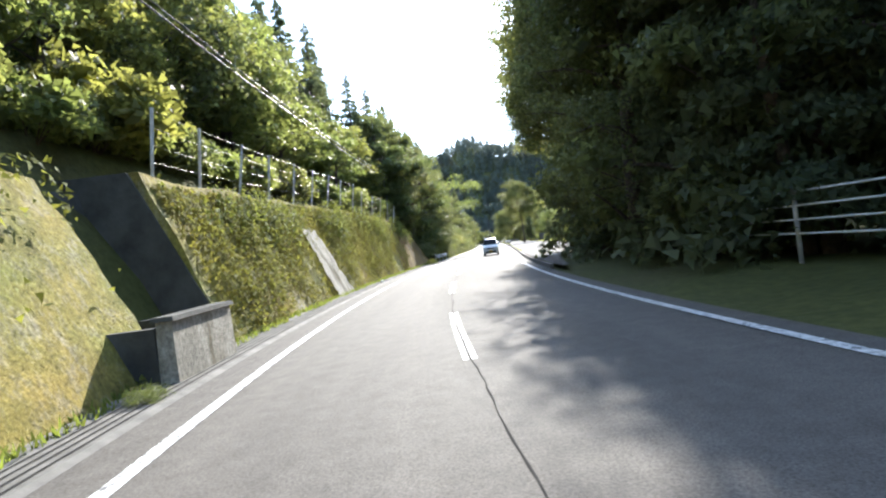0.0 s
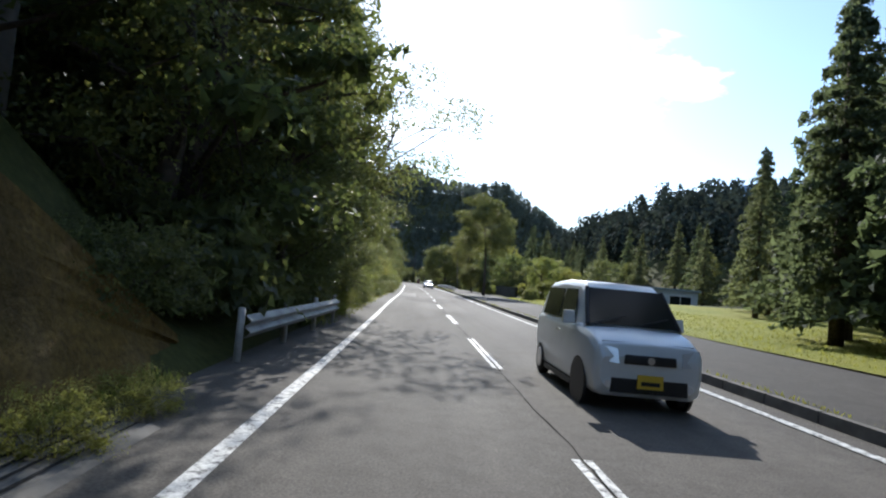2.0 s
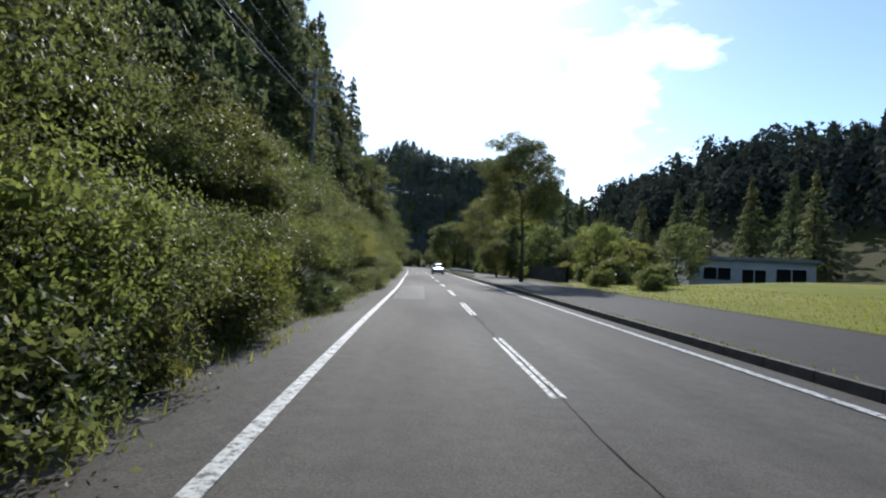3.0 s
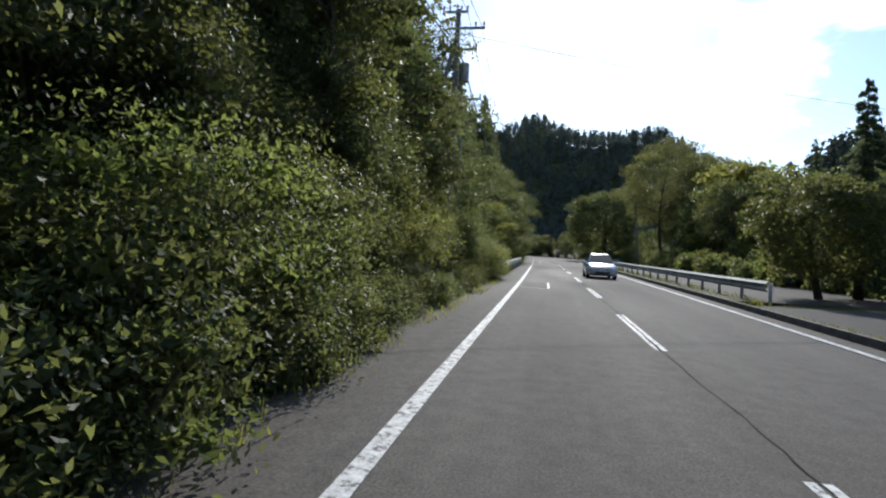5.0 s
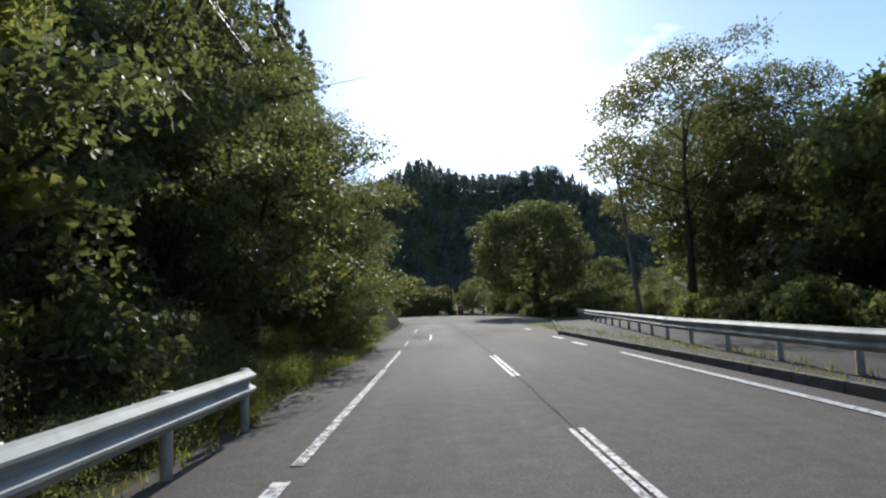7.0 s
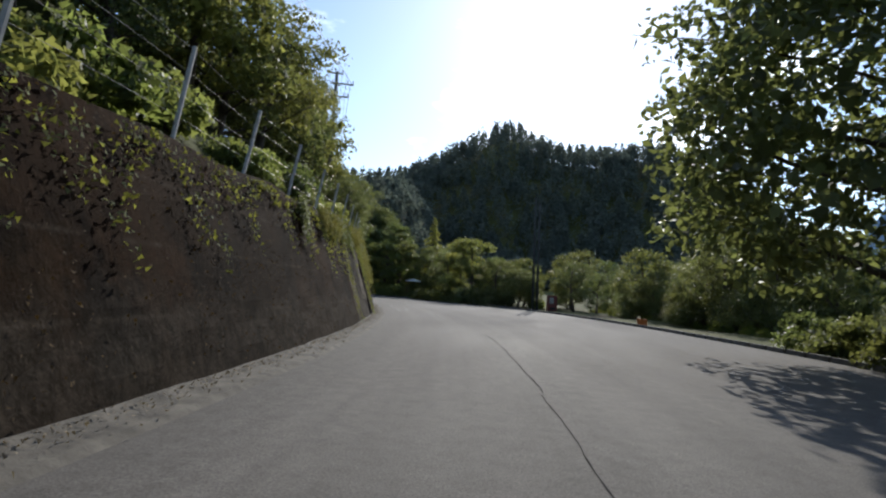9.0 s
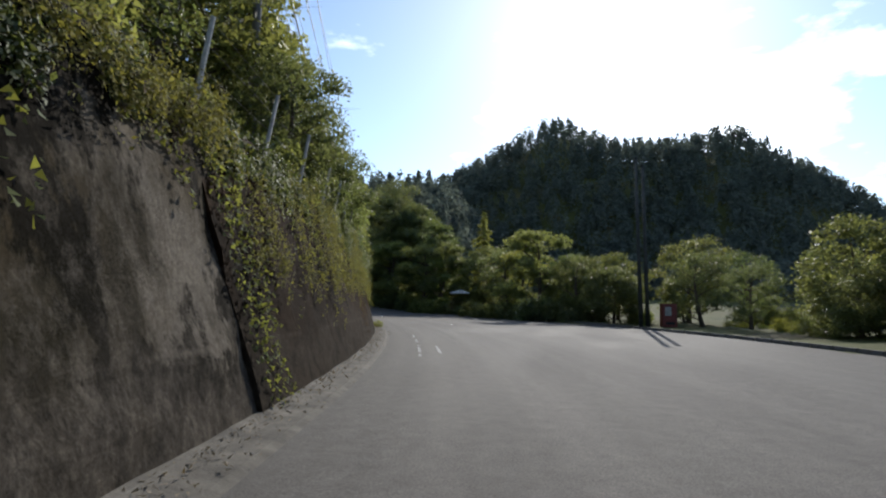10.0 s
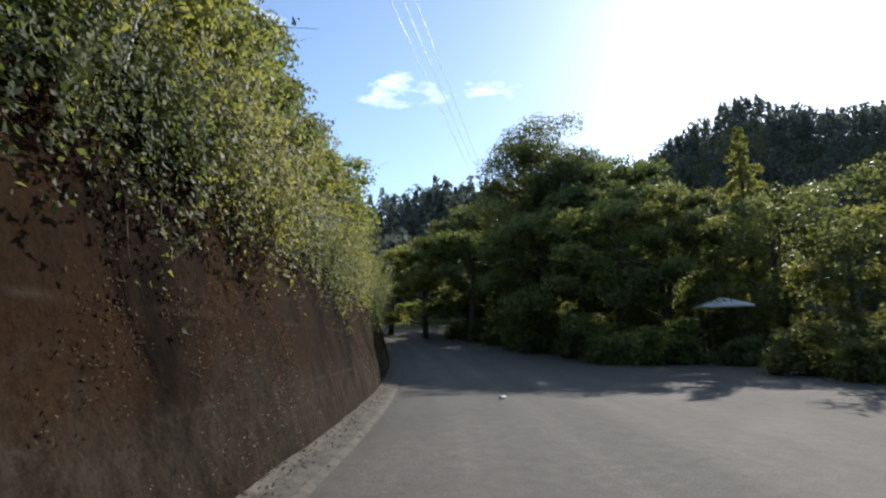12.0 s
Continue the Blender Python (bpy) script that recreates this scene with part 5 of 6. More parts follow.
# behind the long guard rail
row((bushA, bushB), 142.5, 147, 1.5, -5.2, 0.15, 0.75, 1.0)
row((bushE,), 148, 166, 2.2, -7.8, 0.4, 0.45, 0.85)
row((bushD,), 148, 178, 2.4, -5.6, 0.3, 0.5, 0.9)
row((treeC, treeB), 162, 178, 2.6, -7.0, 0.35, 0.55, 0.75)
row((bushB, bushD, bushC), 146.5, 178, 1.3, -5.0, 0.12, 0.4, 0.62)
row((bushE,), 147, 178, 2.0, -6.4, 0.3, 0.5, 0.8)
row((bushM,), 147, 180, 3.0, -9.4, 0.5, 0.8, 1.2)
row((cedarA, lightA, cedarA, lightB), 143, 190, 2.9, -12.4, 0.8, 0.65, 0.9)
for s, o, k in ((142, -7.6, .8), (146.8, -6.6, .62), (137, -8.2, .8)):
    put(nearA, s, o, k, 0.3)
for s, o, k in ((177.5, -8.6, .9), (181, -8.0, .95), (184.5, -6.8, .9), (188.2, -6.1, .9), (186.2, -5.3, .6), (191.5, -7.4, .85), (194.5, -7.8, .75)):
    put(nearA, s, o, k, 0.3)
row((bushB, bushC), 179, 186, 1.8, -6.2, 0.2, 0.5, 0.8)
row((bushB, bushA), 185.5, 192, 1.5, -5.6, 0.15, 0.8, 1.1)
# above the brown wall
row((bushL, bushM, bushL), 190, 222, 2.1, -7.6, 0.3, 0.6, 1.0)
row((bushL, bushM, bushL), 222, 312, 1.9, -7.9, 0.25, 0.4, 0.65)
row((lightA, lightB, treeC), 192, 312, 3.2, ([192, 222, 312], [-9.2, -10.6, -10.2]), 0.5, 0.6, 0.9)
row((lightB, treeC, lightB), 251, 306, 1.7, -7.2, 0.2, 0.42, 0.66)
row((lightA, lightB, cedarB), 190, 312, 7.5, -14.0, 1.2, 0.8, 1.1)

# shaded wood on the outer side at the start
for s, o, k in ((9, 10.8, .95), (16, 8.6, 1.1), (19.5, 7.2, 1.0), (23, 8.7, 1.1), (27.5, 9.0, 1.0), (36, 13.5, 1.1), (2, 11.5, .95), (27, 11, 1.1), (18, 12, 1.1), (8, 13, 1.1)):
    put(nearA if 15 < s < 44 and (o < 8 or s > 34) else treeA, s, o, k, 0.3)
row((cedarN,), 12, 36, 3.2, ([12, 20, 36], [9.2, 8.9, 10.5]), 0.4, 0.75, 0.95)
row((cedarN,), 14, 34, 2.6, ([14, 34], [8.6, 10.0]), 0.25, 0.95, 1.15)
for s, o, k in ((12, 9.0, .95), (17, 8.7, 1.0), (22, 8.5, 1.0), (26.5, 8.4, 1.05), (31, 8.4, 1.0), (35.5, 8.5, 1.05), (40, 8.3, 1.0), (44.5, 8.3, .98), (19.5, 8.3, .95), (24.3, 8.4, .95), (28.5, 8.5, .95), (52.5, 12.0, .8)):
    put(pineH, s, o, k, 0.3)
row((cedarN,), 33, 47, 3.0, 12.2, 0.4, 0.85, 1.0)
row((cedarN,), -6, 12, 3.5, 10.4, 0.4, 0.85, 1.0)
row((bushM,), 14, 32, 2.6, 9.4, 0.5, 0.7, 1.1)
row((cedarB, lightA), -20, 50, 5.5, 14, 1.0, 0.85, 1.1)
row((cedarB, lightA), -10, 56, 8.0, 19, 1.4, 0.85, 1.1)
for s, o, k in ((56, 13.6, .7), (58, 15.5, .8)):
    put(cedarA, s, o, k, 0.2)
for s, o, k in ((63.5, 16.5, .82), (66, 14.8, .8), (69, 17.5, 1.05), (60, 19, 1.0), (65, 21, 1.1), (71, 22, 1.1), (75, 25, 1.1), (79, 30, 1.1), (70, 28, 1.15), (84, 36, 1.1), (90, 41, 1.0), (97, 45, 1.05), (78, 38, 1.1), (105, 48, 1.0), (86, 24, .62), (90, 27.5, .68), (94, 32, .75), (99, 37, .8)):
    put(cedarA if rng.random() < 0.6 else cedarB, s, o, k)
for s, o, k in ((97, 31, .95), (101, 34, 1.0), (94, 34, 1.0)):
    put(cedarA, s, o, k)
# plots by the great tree
put(dome, 139.5, 8.6, 0.34, 0.3)
put(lightB, 128, 18.0, 0.8)
row((bushM, bushL, bushM), 115, 150, 2.8, 17.5, 1.2, 0.7, 1.1)
row((lightB, lightA), 127, 152, 3.6, 23, 2.0, 0.6, 0.9)
for s, o, k in ((104, 13, .5), (107, 15, .7), (111, 12.5, .55)):
    put(bushM, s, o, k)
# behind the outer guard rail
row((bushL, bushM), 140, 204, 2.8, ([140, 180, 204], [13.0, 12.0, 15.5]), 0.6, 0.6, 1.0)
row((lightA, treeC, lightB), 142, 170, 3.6, 17.5, 0.9, 0.6, 0.9)
row((lightA, lightB), 176, 206, 3.4, ([176, 206], [19, 21]), 0.9, 1.1, 1.5)
row((cedarA, cedarB, lightA), 146, 200, 4.0, 26, 2.5, 0.6, 0.85)
for s, o, k in ((198, 20.5, .9), (210, 22, 1.0)):
    put(airy, s, o, k, 0.2)
put(treeC, 174, 16.6, 1.15)
put(cedarA, 141, 10.6, 0.53)
# round the lay-by
row((bushM, bushM, bushE), 206, 237, 2.6, ([206, 240, 296], [15.5, 17.5, 19.5]), 0.9, 0.7, 1.2)
row((lightA, treeC, treeC), 210, 300, 5.0, ([206, 250, 300], [23, 24, 23]), 1.6, 0.55, 0.8)
for x, y, k in ((-36, 322, 1.55), (-31, 318, 1.25), (-44, 326, 1.2), (-48, 330, 1.15), (-27, 312, 1.1)):
    copy_thing(treeA, pose(x, y, ground_z(x, y) - 0.3, 0, 0, x * 7) @ Matrix.Diagonal((k, k, k, 1)))
copy_thing(airy, pose(-36.6, 321, ground_z(-36.6, 321) - 0.3, 0, 0, 40) @ Matrix.Diagonal((0.85, 0.85, 1.12, 1)))
copy_thing(dome, pose(-32, 319, ground_z(-32, 319) - 0.5, 0, 0, 75) @ Matrix.Diagonal((0.62, 0.62, 1.12, 1)))
for s, o, k in ((306, 10.5, .8), (309, 8.2, 1.0), (315, 6.6, 1.05), (322, 7, 1.15), (316, 12, 1.0), (327, 3, 1.1), (333, 0, 1.1), (322, 13, 1.0), (310, 16, .8), (330, 10, 1.3), (336, 5, 1.2), (303, 18, .8), (338, -3, 1.0)):
    put((treeA, treeB)[int(rng.integers(2))], s, o, k, 0.3)
row((bushM, bushL), 304, 336, 2.0, ([304, 312, 336], [7.5, 6.0, 3.5]), 0.4, 0.6, 1.0)

for s, o, k in ((226, 12.2, .8), (229.5, 11.9, .6), (233, 12.9, .7), (222, 12.8, .8), (236, 13.6, .7)):
    put(bushM, s, o, k, 0.3)
# taller growth at the near end of the lay-by
for proto, x, y, k in ((treeC, 10.8, 256.5, .85), (treeC, 14.0, 255.0, .95), (bankT, 12.4, 259.5, .8), (treeC, 17.5, 258, .9)):
    copy_thing(proto, pose(x, y, ground_z(x, y) - 0.2, 0, 0, x * 31) @ Matrix.Diagonal((k, k, k, 1)))
for x, y, k in ((8.5, 266.5, 1.35), (10.5, 263.4, 1.6), (12.2, 266, 1.9), (13.6, 261.6, 1.8), (16.2, 262, 2.2), (15, 267, 2.3), (18.4, 265, 2.5), (9.6, 259, 1.15), (11.6, 255, 1.3), (14, 257.5, 1.5), (7.6, 270.5, 1.0), (12.4, 250.5, 1.3), (14.5, 247.5, 1.5), (9.8, 271, 1.5)):
    copy_thing(bushE, pose(x, y, ground_z(x, y) - 0.2, 0, 0, x * 57) @ Matrix.Diagonal((k, k, k, 1)))
row((bushC, bushD, bushC), 238, 276, 1.5, ([238, 246, 257, 263, 276], [18.0, 18.6, 20.0, 20.6, 24.6]), 0.35, 0.3, 0.75)
# trees and hedge closing the far side of the lay-by
for proto, x, y, k in ((treeB, -10.6, 292.0, 1.0), (dome, -7.2, 294, .5), (treeC, -14.5, 299.5, 1.0), (dome, -3.8, 284.6, .37), (treeC, -6.5, 288, .8), (treeC, -18.6, 307.5, 1.15), (treeC, 3, 288.5, 1.0), (lightA, 15.8, 291, .85), (lightB, 21, 294, .85), (treeB, -13.5, 299, .85), (treeC, 9, 293, .9), (treeB, -24.5, 305.5, .8)):
    copy_thing(proto, pose(x, y, ground_z(x, y) - (0.7 if proto == dome else 0.2), 0, 0, x * 31) @ Matrix.Diagonal((k, k, k, 1)))
for x in [-1.6, *np.arange(-18.5, -4.5, 1.6), *np.arange(8, 22, 2.2)]:
    y = float(np.interp(x, [-18.5, -11, -5, 2, 22], [297, 288.5, 285.5, 284.5, 286])) + float(rng.normal(0, 0.5))
    k = float(rng.uniform(0.6, 1.05))
    copy_thing(bushM if rng.random() < 0.6 else bushL, pose(float(x), y, ground_z(x, y) - 0.2, 0, 0, float(x) * 50) @ Matrix.Diagonal((k, k, k, 1)))

for x, y, k in ((-22.9, 302.6, .55), (-20.6, 302.0, .55), (-18.4, 301.2, .65), (-16.5, 300, .7), (-24.6, 304.2, .6)):
    copy_thing(bushM, pose(x, y, ground_z(x, y) - 0.15, 0, 0, x * 40) @ Matrix.Diagonal((k, k, k, 1)))

# pale cone-shaped tree behind the shelter, dark growth under it
conifer_tree("cypress_tree", "light green cone-shaped tree lit from behind", 28, 14.5, 3.6, 0.06, 9000, 0.42, M_LEAF_Y, pose(-20.0, 314, ground_z(-20.0, 314) - 0.2))
for x, y, k in ((-21.5, 308.5, 1.1), (-19.2, 308, 1.0), (-23.5, 309.5, 1.2), (-17, 306, 1.0), (-14, 303, 1.1), (-11, 300, 1.1)):
    copy_thing(bushE, pose(x, y, ground_z(x, y) - 0.2, 0, 0, x * 23) @ Matrix.Diagonal((k, k, k, 1)))

# cedars along the far edge of the meadow
for y in np.arange(60, 260, 8.0):
    x = 49 + float(rng.normal(0, 3))
    copy_thing(cedarB if rng.random() < 0.6 else lightA, pose(x, float(y), ground_z(x, y) - 0.2, 0, 0, float(rng.uniform(0, 360))) @ Matrix.Diagonal((0.8, 0.8, 0.8, 1)))

# close the bank with more bushes where it passes nearest
row((bushD, bushB, bushD), 103, 128, 1.6, -5.35, 0.12, 0.8, 1.15)
row((bushE,), 103, 128, 2.2, -6.7, 0.2, 0.8, 1.1)
row((bushD,), 115.5, 124, 1.1, -4.75, 0.08, 0.75, 1.05)

# far ridge beyond the valley; aerial haze is painted in as its blue base colour
M_HAZE = plain("far_ridge_painted_haze", (0.16, 0.24, 0.36), 1.0, var=0.06, scale=0.01)
bx = np.linspace(700, 2500, 40)
bz = 40 + 560 * np.exp(-((bx - 1560) / 330) ** 2) + 300 * np.exp(-((bx - 2050) / 260) ** 2) + 14 * np.sin(bx / 37.0)
structure("backdrop", Shape().grid(np.stack([np.stack([bx, 2600 + 0 * bx, bz], -1), np.stack([bx, 2400 + 0 * bx, bz * 0.5], -1), np.stack([bx, 2200 + 0 * bx, 0 * bx - 5], -1)], 0)), M_HAZE, "mountain far behind the valley with blue haze in its colour", "mountain")

# ---- distant woods ----
def far_wood(name, count, xr, yr, keep, size, seed, label, blades, blade, mat=M_FAR):
    """Pointed and rounded treetops over the hills, joined in one mesh."""
    rng = np.random.default_rng(seed)
    x, y = rng.uniform(*xr, count), rng.uniform(*yr, count)
    ok = keep(x, y)
    x, y = x[ok], y[ok]
    z = terrain(x, y)
    n = len(x)
    h = size * rng.uniform(0.7, 1.25, n)
    u = rng.random((n, blades)) ** 0.8
    a = rng.uniform(0, 6.283, (n, blades))
    round_ = rng.random(n) < 0.4
    rad = np.where(round_[:, None], 0.34 * np.sqrt(np.clip(1 - (u - 0.35) ** 2 / 0.45, 0, 1)), 0.27 * (1 - u) ** 0.9 + 0.02) * h[:, None] * rng.uniform(0.6, 1.1, (n, blades))
    c = np.stack([x[:, None] + np.cos(a) * rad, y[:, None] + np.sin(a) * rad, z[:, None] + h[:, None] * (0.1 + 0.9 * u)], -1).reshape(-1, 3)
    out = np.stack([np.cos(a), np.sin(a), np.full(a.shape, 0.5)], -1).reshape(-1, 3)
    v, q = leaf_quads(rng, c, out, size * blade, 0.8, 0.28, 0.2)
    return stuff(name, fast_mesh(name, v, q, mat), label, "woods")


# hill foliage carries its haze in the base colour
far_wood("hill_woods", 9000, (-300, 300), (335, 575), lambda x, y: (terrain(x, y) > 4) & (abs(x) < 0.56 * y), 11, 41, "dark cedar woods covering the hill across the valley, colour paled for haze", 80, 0.115)
far_wood("slope_woods", 2000, (-90, -18), (-30, 330), lambda x, y: (road_coords(x, y)[1] < -24), 13, 42, "dark dense woods on the steep slope above the road", 130, 0.06, M_CEDAR)
far_wood("valley_woods", 3600, (50, 200), (40, 335), lambda x, y: (x > 56) & (terrain(x, y) > 1.5), 12, 43, "dark woods along the far side of the valley", 80, 0.1, M_WOODS)

# ---- creepers, weeds and litter ----
def creepers(name, count, s0, s1, base, top, h, size, mat, label, seed, hang=0.0, gate=0.1):
    rng = np.random.default_rng(seed)
    s, u = rng.uniform(s0, s1, count), rng.random(count) ** (0.75, 0.35, 0.3)[int(hang)]
    dens = 0.6 * wave(s * 0.83 + 2.1 * np.sin(u * 3 + s * 0.37), u * h * 1.3, 1.1, seed) + 0.5 * wave(s * 3.1, u * 6, 1.3, seed + 2) + 0.3 * wave(s * 9.7, u * 5, 1.0, seed + 4) + rng.normal(0, 0.25, count)
    ok = (dens > gate - 0.9 * (u > 0.86) + (0.7 * (0.6 - u) if s1 < 60 else 0)) & ((s < 19.25 + 0.2 * np.sin(u * 17)) | (s > 22.0 + 0.35 * np.sin(u * 15 + 1) - 0.9 * u) | (u > 0.56 + 0.1 * np.sin(s * 9)))
    s, u = s[ok], u[ok]
    if hang:
        s, u = rng.uniform(s0, s1, count), rng.random(count) ** 0.8
        tongue = np.clip(0.26 + 0.22 * np.sin(s * 0.9 + seed) * np.sin(s * 0.37) + 0.2 * np.sin(s * 2.7 + seed * 2) + 0.1 * np.sin(s * 7.1), 0.05, 0.7)
        u = 1.02 - tongue * u
    hh = np.interp(s, [-60, 9, 30, 44, 48, 50.5, 52.8, 187, 258, 330], [3.4, 3.5, 4.2, 4.1, 3.2, 1.9, 0.45, 2.6, 4.3, 4.4])
    p = at(s, base + (top - base) * u * np.where(s < 60, np.minimum(1, hh / 4.0), 1) + 0.07 + rng.random(len(s)) * 0.12, hh * u)
    th = np.interp(s, S, TH)
    out = np.stack([np.cos(th), np.sin(th), np.full(len(s), 0.2)], -1)
    v, q = leaf_quads(rng, p, out, size, 0.7, 0.6, 0.2)
    return stuff(name, fast_mesh(name, v, q, mat), label, "creepers")


creepers("wall_creepers", 50000, 9.8, 40.0, -4.55, -6.3, 4.1, 0.085, M_MOSSLEAF, "yellow-green creepers and weeds on the leaning wall", 51, 0, -0.45)
creepers("wall_creepers", 7000, -20, 6.8, -4.55, -6.2, 3.4, 0.11, M_VINE, "sparse creepers on the mossy wall", 52, 0, 0.55)
M_DEADVINE = leaf("withered_creeper_leaves", (0.045, 0.025, 0.011), (0.1, 0.058, 0.024), (0.17, 0.095, 0.03), 0.25, 0.9)
M_STRAW = leaf("bleached_dry_leaves", (0.12, 0.095, 0.07), (0.22, 0.18, 0.13), (0.25, 0.19, 0.1), 0.25, 0.9)
creepers("withered_creepers", 12000, 190, 236, -4.6, -5.9, 4.3, 0.04, M_DEADVINE, "withered brown creeper leaves matted on the wall", 58, 0, 0.0)
creepers("wall_creepers", 700, 234.4, 235.8, -4.6, -5.9, 3.9, 0.06, M_VINE, "thin creeper at the joint of the wall", 68, 0, -0.5)
creepers("wall_creepers", 900, 241.7, 242.8, -4.6, -5.9, 4.1, 0.07, M_VINE, "upright strip of yellow-green creeper at the joint of the wall", 60, 0, -0.6)
creepers("dark_ivy", 5000, 250, 312, -4.6, -5.9, 4.3, 0.075, M_LEAF, "dark ivy hanging over the brown wall", 59, 2, 0.0)
creepers("wall_creepers", 15000, 190, 320, -4.6, -5.9, 4.3, 0.08, M_VINE, "creepers hanging from the top of the brown wall", 53, 1, 0.1)


def curtain(name, strands, per, s0, s1, base, top, start, length, bulge, size, mat, label, seed, gate=-0.3, grow=None):
    """Growth that hangs down a wall in strands; start: lowest and highest root as shares of the height."""
    rng = np.random.default_rng(seed)
    s = rng.uniform(s0, s1, strands)
    u0 = rng.uniform(*start, strands)
    lush = wave(s * 0.8, u0 * 4, 1.2, seed) + 0.6 * wave(s * 2.9, u0 * 3, 1.1, seed + 1) + rng.normal(0, 0.3, strands)
    ok = (lush > gate) & ((s < 18.8) | (s > 22.4) | (u0 > 0.9))
    s, u0, lush = s[ok], u0[ok], np.clip(lush[ok] + 0.6, 0.25, 1.6)
    if grow:
        lush = lush * np.interp(s, *grow)
    n = len(s)
    hh = np.interp(s, [-60, 9, 30, 44, 48, 50.5, 52.8, 187, 258, 330], [3.4, 3.5, 4.2, 4.1, 3.2, 1.9, 0.45, 2.6, 4.3, 4.4])
    run = rng.uniform(*length, n) * lush
    t = np.sort(rng.random((n, per)), 1)
    u = np.maximum(u0[:, None] - run[:, None] * t / hh[:, None], 0.02)
    sway = 0.12 * np.sin(t * 4 + s[:, None] * 5) * t + rng.normal(0, 0.05, (n, per))
    out = bulge * (0.25 + 0.75 * rng.random((n, 1))) * np.sqrt(np.clip(1 - t, 0, 1)) * np.clip(lush, 0.2, 1.5)[:, None] ** 1.4 + (0.06 + rng.random((n, per)) * 0.08 if bulge > 0.1 else 0.012 + rng.random((n, per)) * 0.02)
    lean = np.where(s < 60, np.minimum(1, hh / 4.0), 1)[:, None]
    ss = (s[:, None] + sway).ravel()
    p = at(ss, (base + (top - base) * np.minimum(u, 1.0) * lean + out).ravel(), (hh[:, None] * u).ravel() + 0.12 * (1 - t.ravel()) * bulge)
    th = np.interp(ss, S, TH)
    v, q = leaf_quads(rng, p, np.stack([np.cos(th), np.sin(th), np.full(len(ss), 0.1)], -1), size, 0.75, 0.55, 0.35, fine=True)
    return stuff(name, fast_mesh(name, v, q, mat), label, "creepers")


curtain("hanging_creepers", 2000, 16, 9.8, 41.0, -4.55, -6.3, (0.25, 1.02), (0.3, 1.0), 0.4, 0.1, M_MOSSLEAF, "yellow-green creepers drooping in clumps down the leaning wall", 81, -0.1)
curtain("hanging_creepers", 1400, 16, 9.8, 47.0, -4.55, -6.3, (0.8, 1.08), (0.4, 1.3), 0.55, 0.11, M_VINE, "fresh green creepers spilling over the leaning wall", 82, -0.1)
curtain("hanging_ivy", 1500, 30, 228, 262, -4.6, -5.9, (0.88, 1.06), (0.5, 1.5), 0.45, 0.08, M_IVY, "glossy ivy hanging from the top of the brown wall", 83, 0.1, ([228, 234, 244, 254, 262], [0.5, 0.3, 0.3, 0.5, 0.9]))
curtain("hanging_ivy", 2500, 32, 258, 315, -4.6, -5.9, (0.78, 1.1), (0.35, 1.2), 0.7, 0.07, M_IVY, "thick ivy curtain over the upper half of the brown wall", 84, 0.1, ([258, 264, 268, 277, 284, 315], [1.1, 0.75, 0.3, 0.4, 1.1, 1.1]))
curtain("hanging_creepers", 3400, 28, 275, 318, -4.6, -5.9, (0.86, 1.2), (0.4, 1.3), 0.9, 0.08, M_LEAF_Y, "light green leaves spilling over the brown wall", 85, -0.3)
curtain("ochre_creepers", 700, 18, 231, 243, -4.6, -5.9, (0.92, 1.08), (0.15, 0.5), 0.3, 0.06, M_MOSSLEAF, "ochre fringe of weeds on the top of the stained wall", 89, -0.2)
curtain("ochre_creepers", 2800, 20, 242.6, 280, -4.6, -5.9, (0.5, 1.06), (0.25, 0.9), 0.25, 0.06, M_MOSSLEAF, "ochre matted creepers over the top of the brown wall", 87, -0.1, ([236, 242, 244, 262, 280], [0.4, 0.4, 1.1, 1.2, 0.5]))
curtain("withered_creepers", 900, 16, 268, 318, -4.6, -5.9, (0.1, 0.42), (0.3, 0.9), 0.03, 0.03, M_STRAW, "bleached dry stalks at the foot of the brown wall", 88, 0.1)
curtain("withered_creepers", 2600, 22, 252, 316, -4.6, -5.9, (0.35, 0.95), (0.5, 1.5), 0.03, 0.035, M_DEADVINE, "withered brown strands trailing down the wall", 86, -0.2)


def verge(name, count, s0, s1, o0, o1, h, mat, label, seed, z=0.0, w=0.012):
    rng = np.random.default_rng(seed)
    s, o = rng.uniform(s0, s1, count), rng.uniform(0, 1, count)
    ok = wave(s, o * 3, 1.0, seed) + 0.4 * rng.normal(0, 1, count) > -0.1
    s, o = s[ok], o[ok]
    v, q = tufts(rng, s, o0 + (o1 - o0) * o, z, h, w)
    return stuff(name, fast_mesh(name, v, q, mat), label, "weeds")


verge("verge_weeds", 9000, -15, 52, -4.62, -4.25, 0.13, M_VINE, "low yellow-green weeds along the foot of the wall", 61, 0.0, 0.02)
verge("verge_grass", 4500, 60, 146, -5.0, -3.75, 0.16, M_GRASSB, "long grass at the edge of the road", 62, -0.02)
verge("verge_grass", 2200, 146, 178, -5.0, -4.05, 0.11, M_VINE, "short grass along the guard rail", 67, -0.02)
verge("verge_grass", 5000, 177, 188, -6.0, -4.1, 0.17, M_GRASSB, "bright long grass along the guard rail", 63, -0.02)
verge("kerb_weeds", 5000, 50, 206, 4.22, 4.4, 0.08, M_VINE, "small weeds between kerb and footway", 64, 0.12, 0.015)
verge("rail_weeds", 3000, 134, 200, 4.6, 5.4, 0.17, M_VINE, "tall weeds round the guard rail posts", 65, 0.12)
rng2 = np.random.default_rng(66)
n = 7000
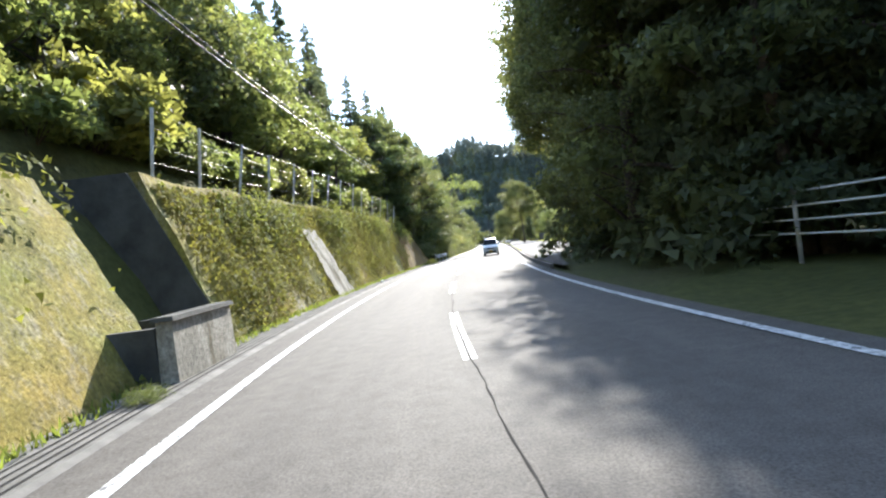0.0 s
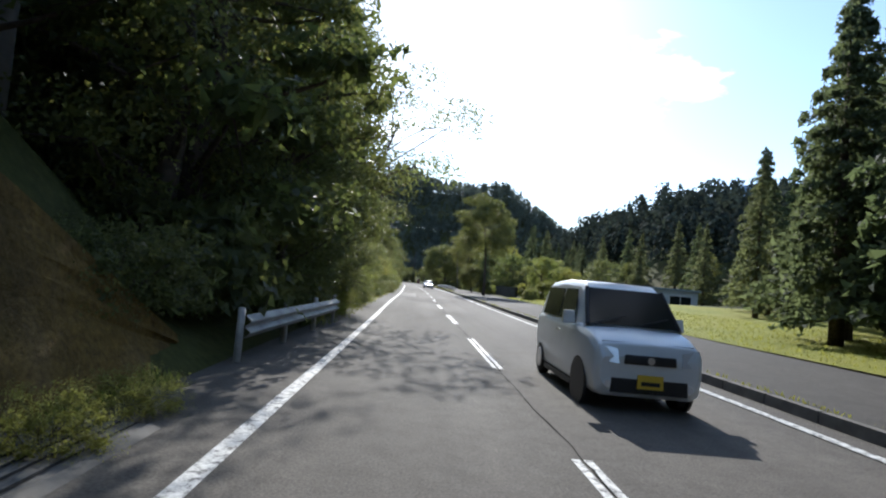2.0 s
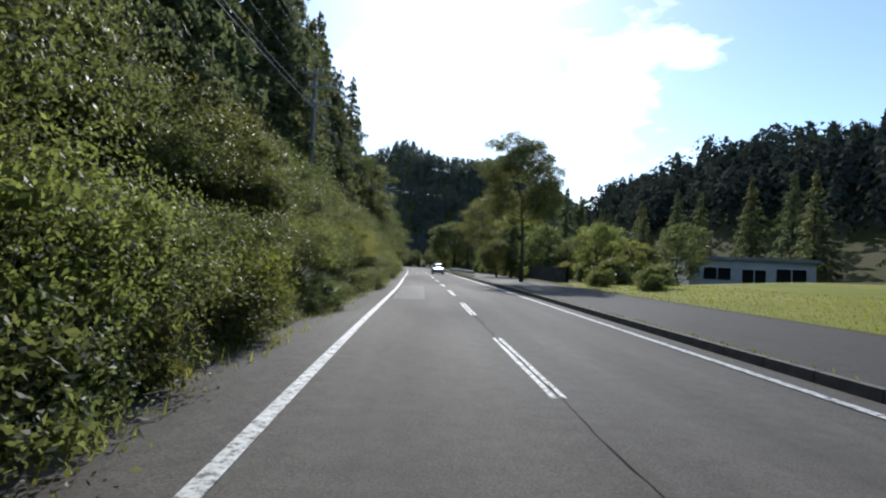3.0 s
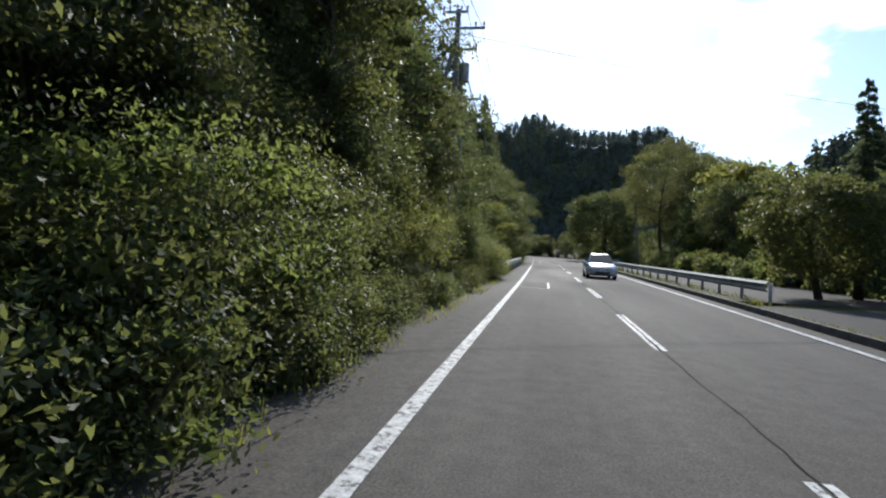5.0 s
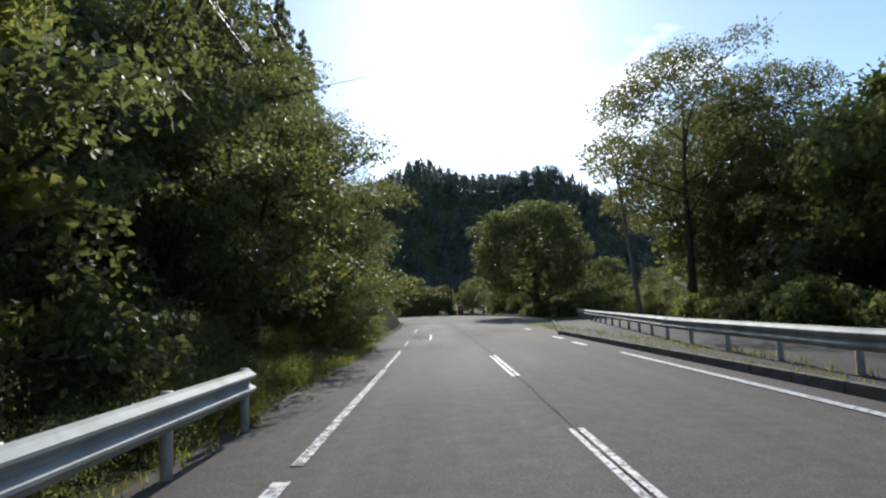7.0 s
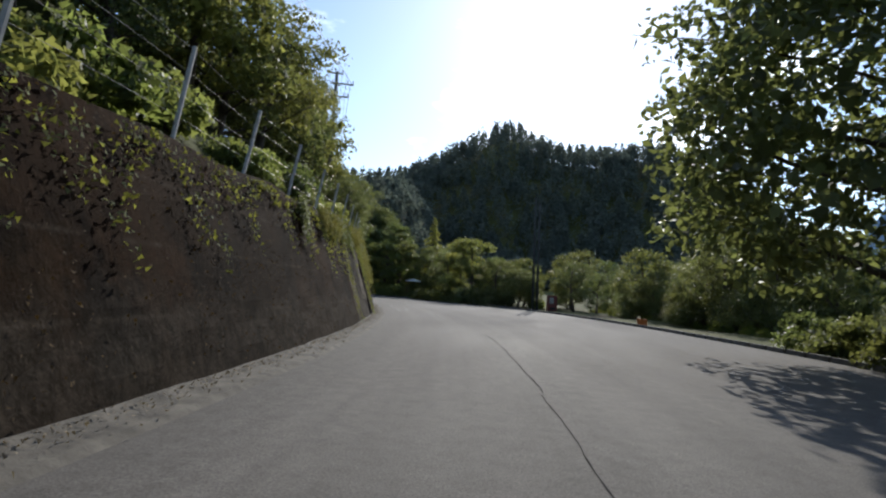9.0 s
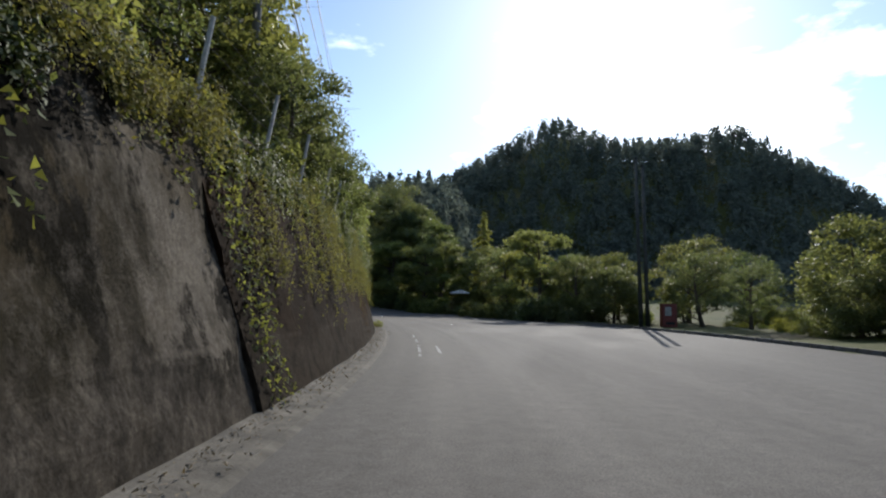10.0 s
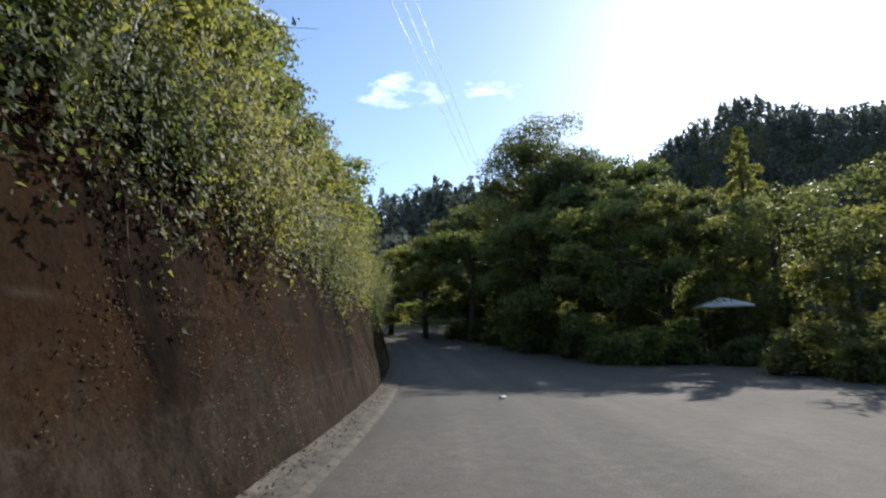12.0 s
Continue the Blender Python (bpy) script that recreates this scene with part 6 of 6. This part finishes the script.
s_d, o_d = rng2.uniform(188, 320, n), -4.62 + np.abs(rng2.normal(0, 0.25, n))
v, q = leaf_quads(rng2, at(s_d, o_d, 0.08), np.tile((0, 0, 1.0), (n, 1)), 0.055, 0.5, 0.6)
stuff("leaf_litter", fast_mesh("leaf_litter", v, q, M_STRAW), "dry leaves and straw along the foot of the wall", "leaf litter")


M_RUNNER = plain("dry_creeper_stem", (0.1, 0.07, 0.04), 0.9, var=0.3)
M_PALEC = plain("pale_bare_concrete", (0.3, 0.28, 0.24), 0.9, var=0.45, scale=6.0, grain=0.5)
# bare runners of creeper hanging down the brown wall
def runners(count, s0, s1, seed):
    rng = np.random.default_rng(seed)
    sh = Shape()
    for _ in range(count):
        s = rng.uniform(s0, s1)
        top = float(np.interp(s, [189, 258, 330], [2.6, 4.3, 4.4]))
        u0, u1 = rng.uniform(0.75, 1.0), rng.uniform(0.15, 0.7)
        pts = []
        for t in np.linspace(0, 1, 6):
            u = u0 + (u1 - u0) * t
            pts.append(tuple(at(s + 0.3 * math.sin(t * 5 + s * 7) * t + rng.normal(0, 0.05), -4.6 - 1.3 * u + 0.1, top * u)))
        sh.tube(pts, [0.009, 0.008, 0.007, 0.006, 0.005, 0.003], 3)
    return sh


stuff("creeper_runners", runners(80, 244, 312, 71).mesh("creeper_runners", M_RUNNER), "bare brown creeper stems hanging down the wall", "creepers")

# pale board leaning on the brown wall
board = thing("pale_board", "pale weathered board fixed to the brown wall", "board", m=place(275.2, -4.8, 0.82, 4))
part("board_panel", Shape().add([(0, -0.28, 0), (0, 0.3, -0.03), (-0.12, 0.33, 0.42), (-0.12, -0.3, 0.4), (0.025, -0.28, 0), (0.025, 0.3, -0.03), (-0.095, 0.33, 0.42), (-0.095, -0.3, 0.4)],
                                [(0, 3, 2, 1), (4, 5, 6, 7), (0, 1, 5, 4), (1, 2, 6, 5), (2, 3, 7, 6), (3, 0, 4, 7)]), M_PALEC, board)
# leafy weeds at the foot of the wall
for s_, o_, k_ in ((268.4, -4.4, 0.24), (270.0, -4.5, 0.16), (281.5, -4.5, 0.18)):
    put(bushA, s_, o_, k_, 0.0)

# ferns at the foot of the bank
def fern(m, seed):
    rng = np.random.default_rng(seed)
    f = thing("fern", "green fern with arching fronds at the roadside", "fern", "roadside ferns", m)
    for k in range(9):
        a, length = k * 0.7 + rng.normal(0, 0.15), rng.uniform(0.45, 0.8)
        way, side = np.array([math.cos(a), math.sin(a), 0]), np.array([-math.sin(a), math.cos(a), 0])
        spine = [way * length * t + np.array([0, 0, 0.62 * length * math.sin(2.1 * t)]) for t in np.linspace(0, 1, 13)]
        sh = Shape().tube([tuple(q) for q in spine], 0.004, 3)
        for i in range(2, 13):
            w = 0.15 * length * math.sin(math.pi * (i + 1.5) / 15) + 0.01
            ahead = (spine[i] - spine[i - 1]) * 0.62
            for d in (-1, 1):
                tip = spine[i] + side * d * w + ahead - np.array([0, 0, 0.25 * w])
                sh.add([spine[i] - ahead * 0.45, spine[i] + ahead * 0.45, tip], [(0, 1, 2)])
        part("frond", sh, M_GRASSB, f)
    return f


ferns = fern(on_ground(184.6, -5.1, 0, 1.0, 0.02), 91)
for s_, o_, k_ in ((185.6, -4.9, 0.9), (186.4, -5.2, 1.1), (187.3, -4.9, 0.9), (183.8, -5.5, 1.1), (185.0, -5.8, 1.2), (188.0, -5.1, 0.8), (182.6, -5.9, 1.0)):
    put(ferns, s_, o_, k_, 0.02)

# litter on the road
lit = thing("crushed_can", "small crushed pale can lying on the asphalt", "litter", m=place(292, -1.2, 0.01, 40))
part("can_body", Shape().tube([(-0.09, 0, 0.045), (-0.03, 0.01, 0.05), (0.03, -0.01, 0.04), (0.09, 0, 0.045)], [0.04, 0.045, 0.035, 0.042], 8), M_WHITE, lit, shade=True)
part("can_rim", Shape().tube([(0.09, 0, 0.045), (0.1, 0, 0.045)], [0.042, 0.036], 8), M_STEEL, lit)
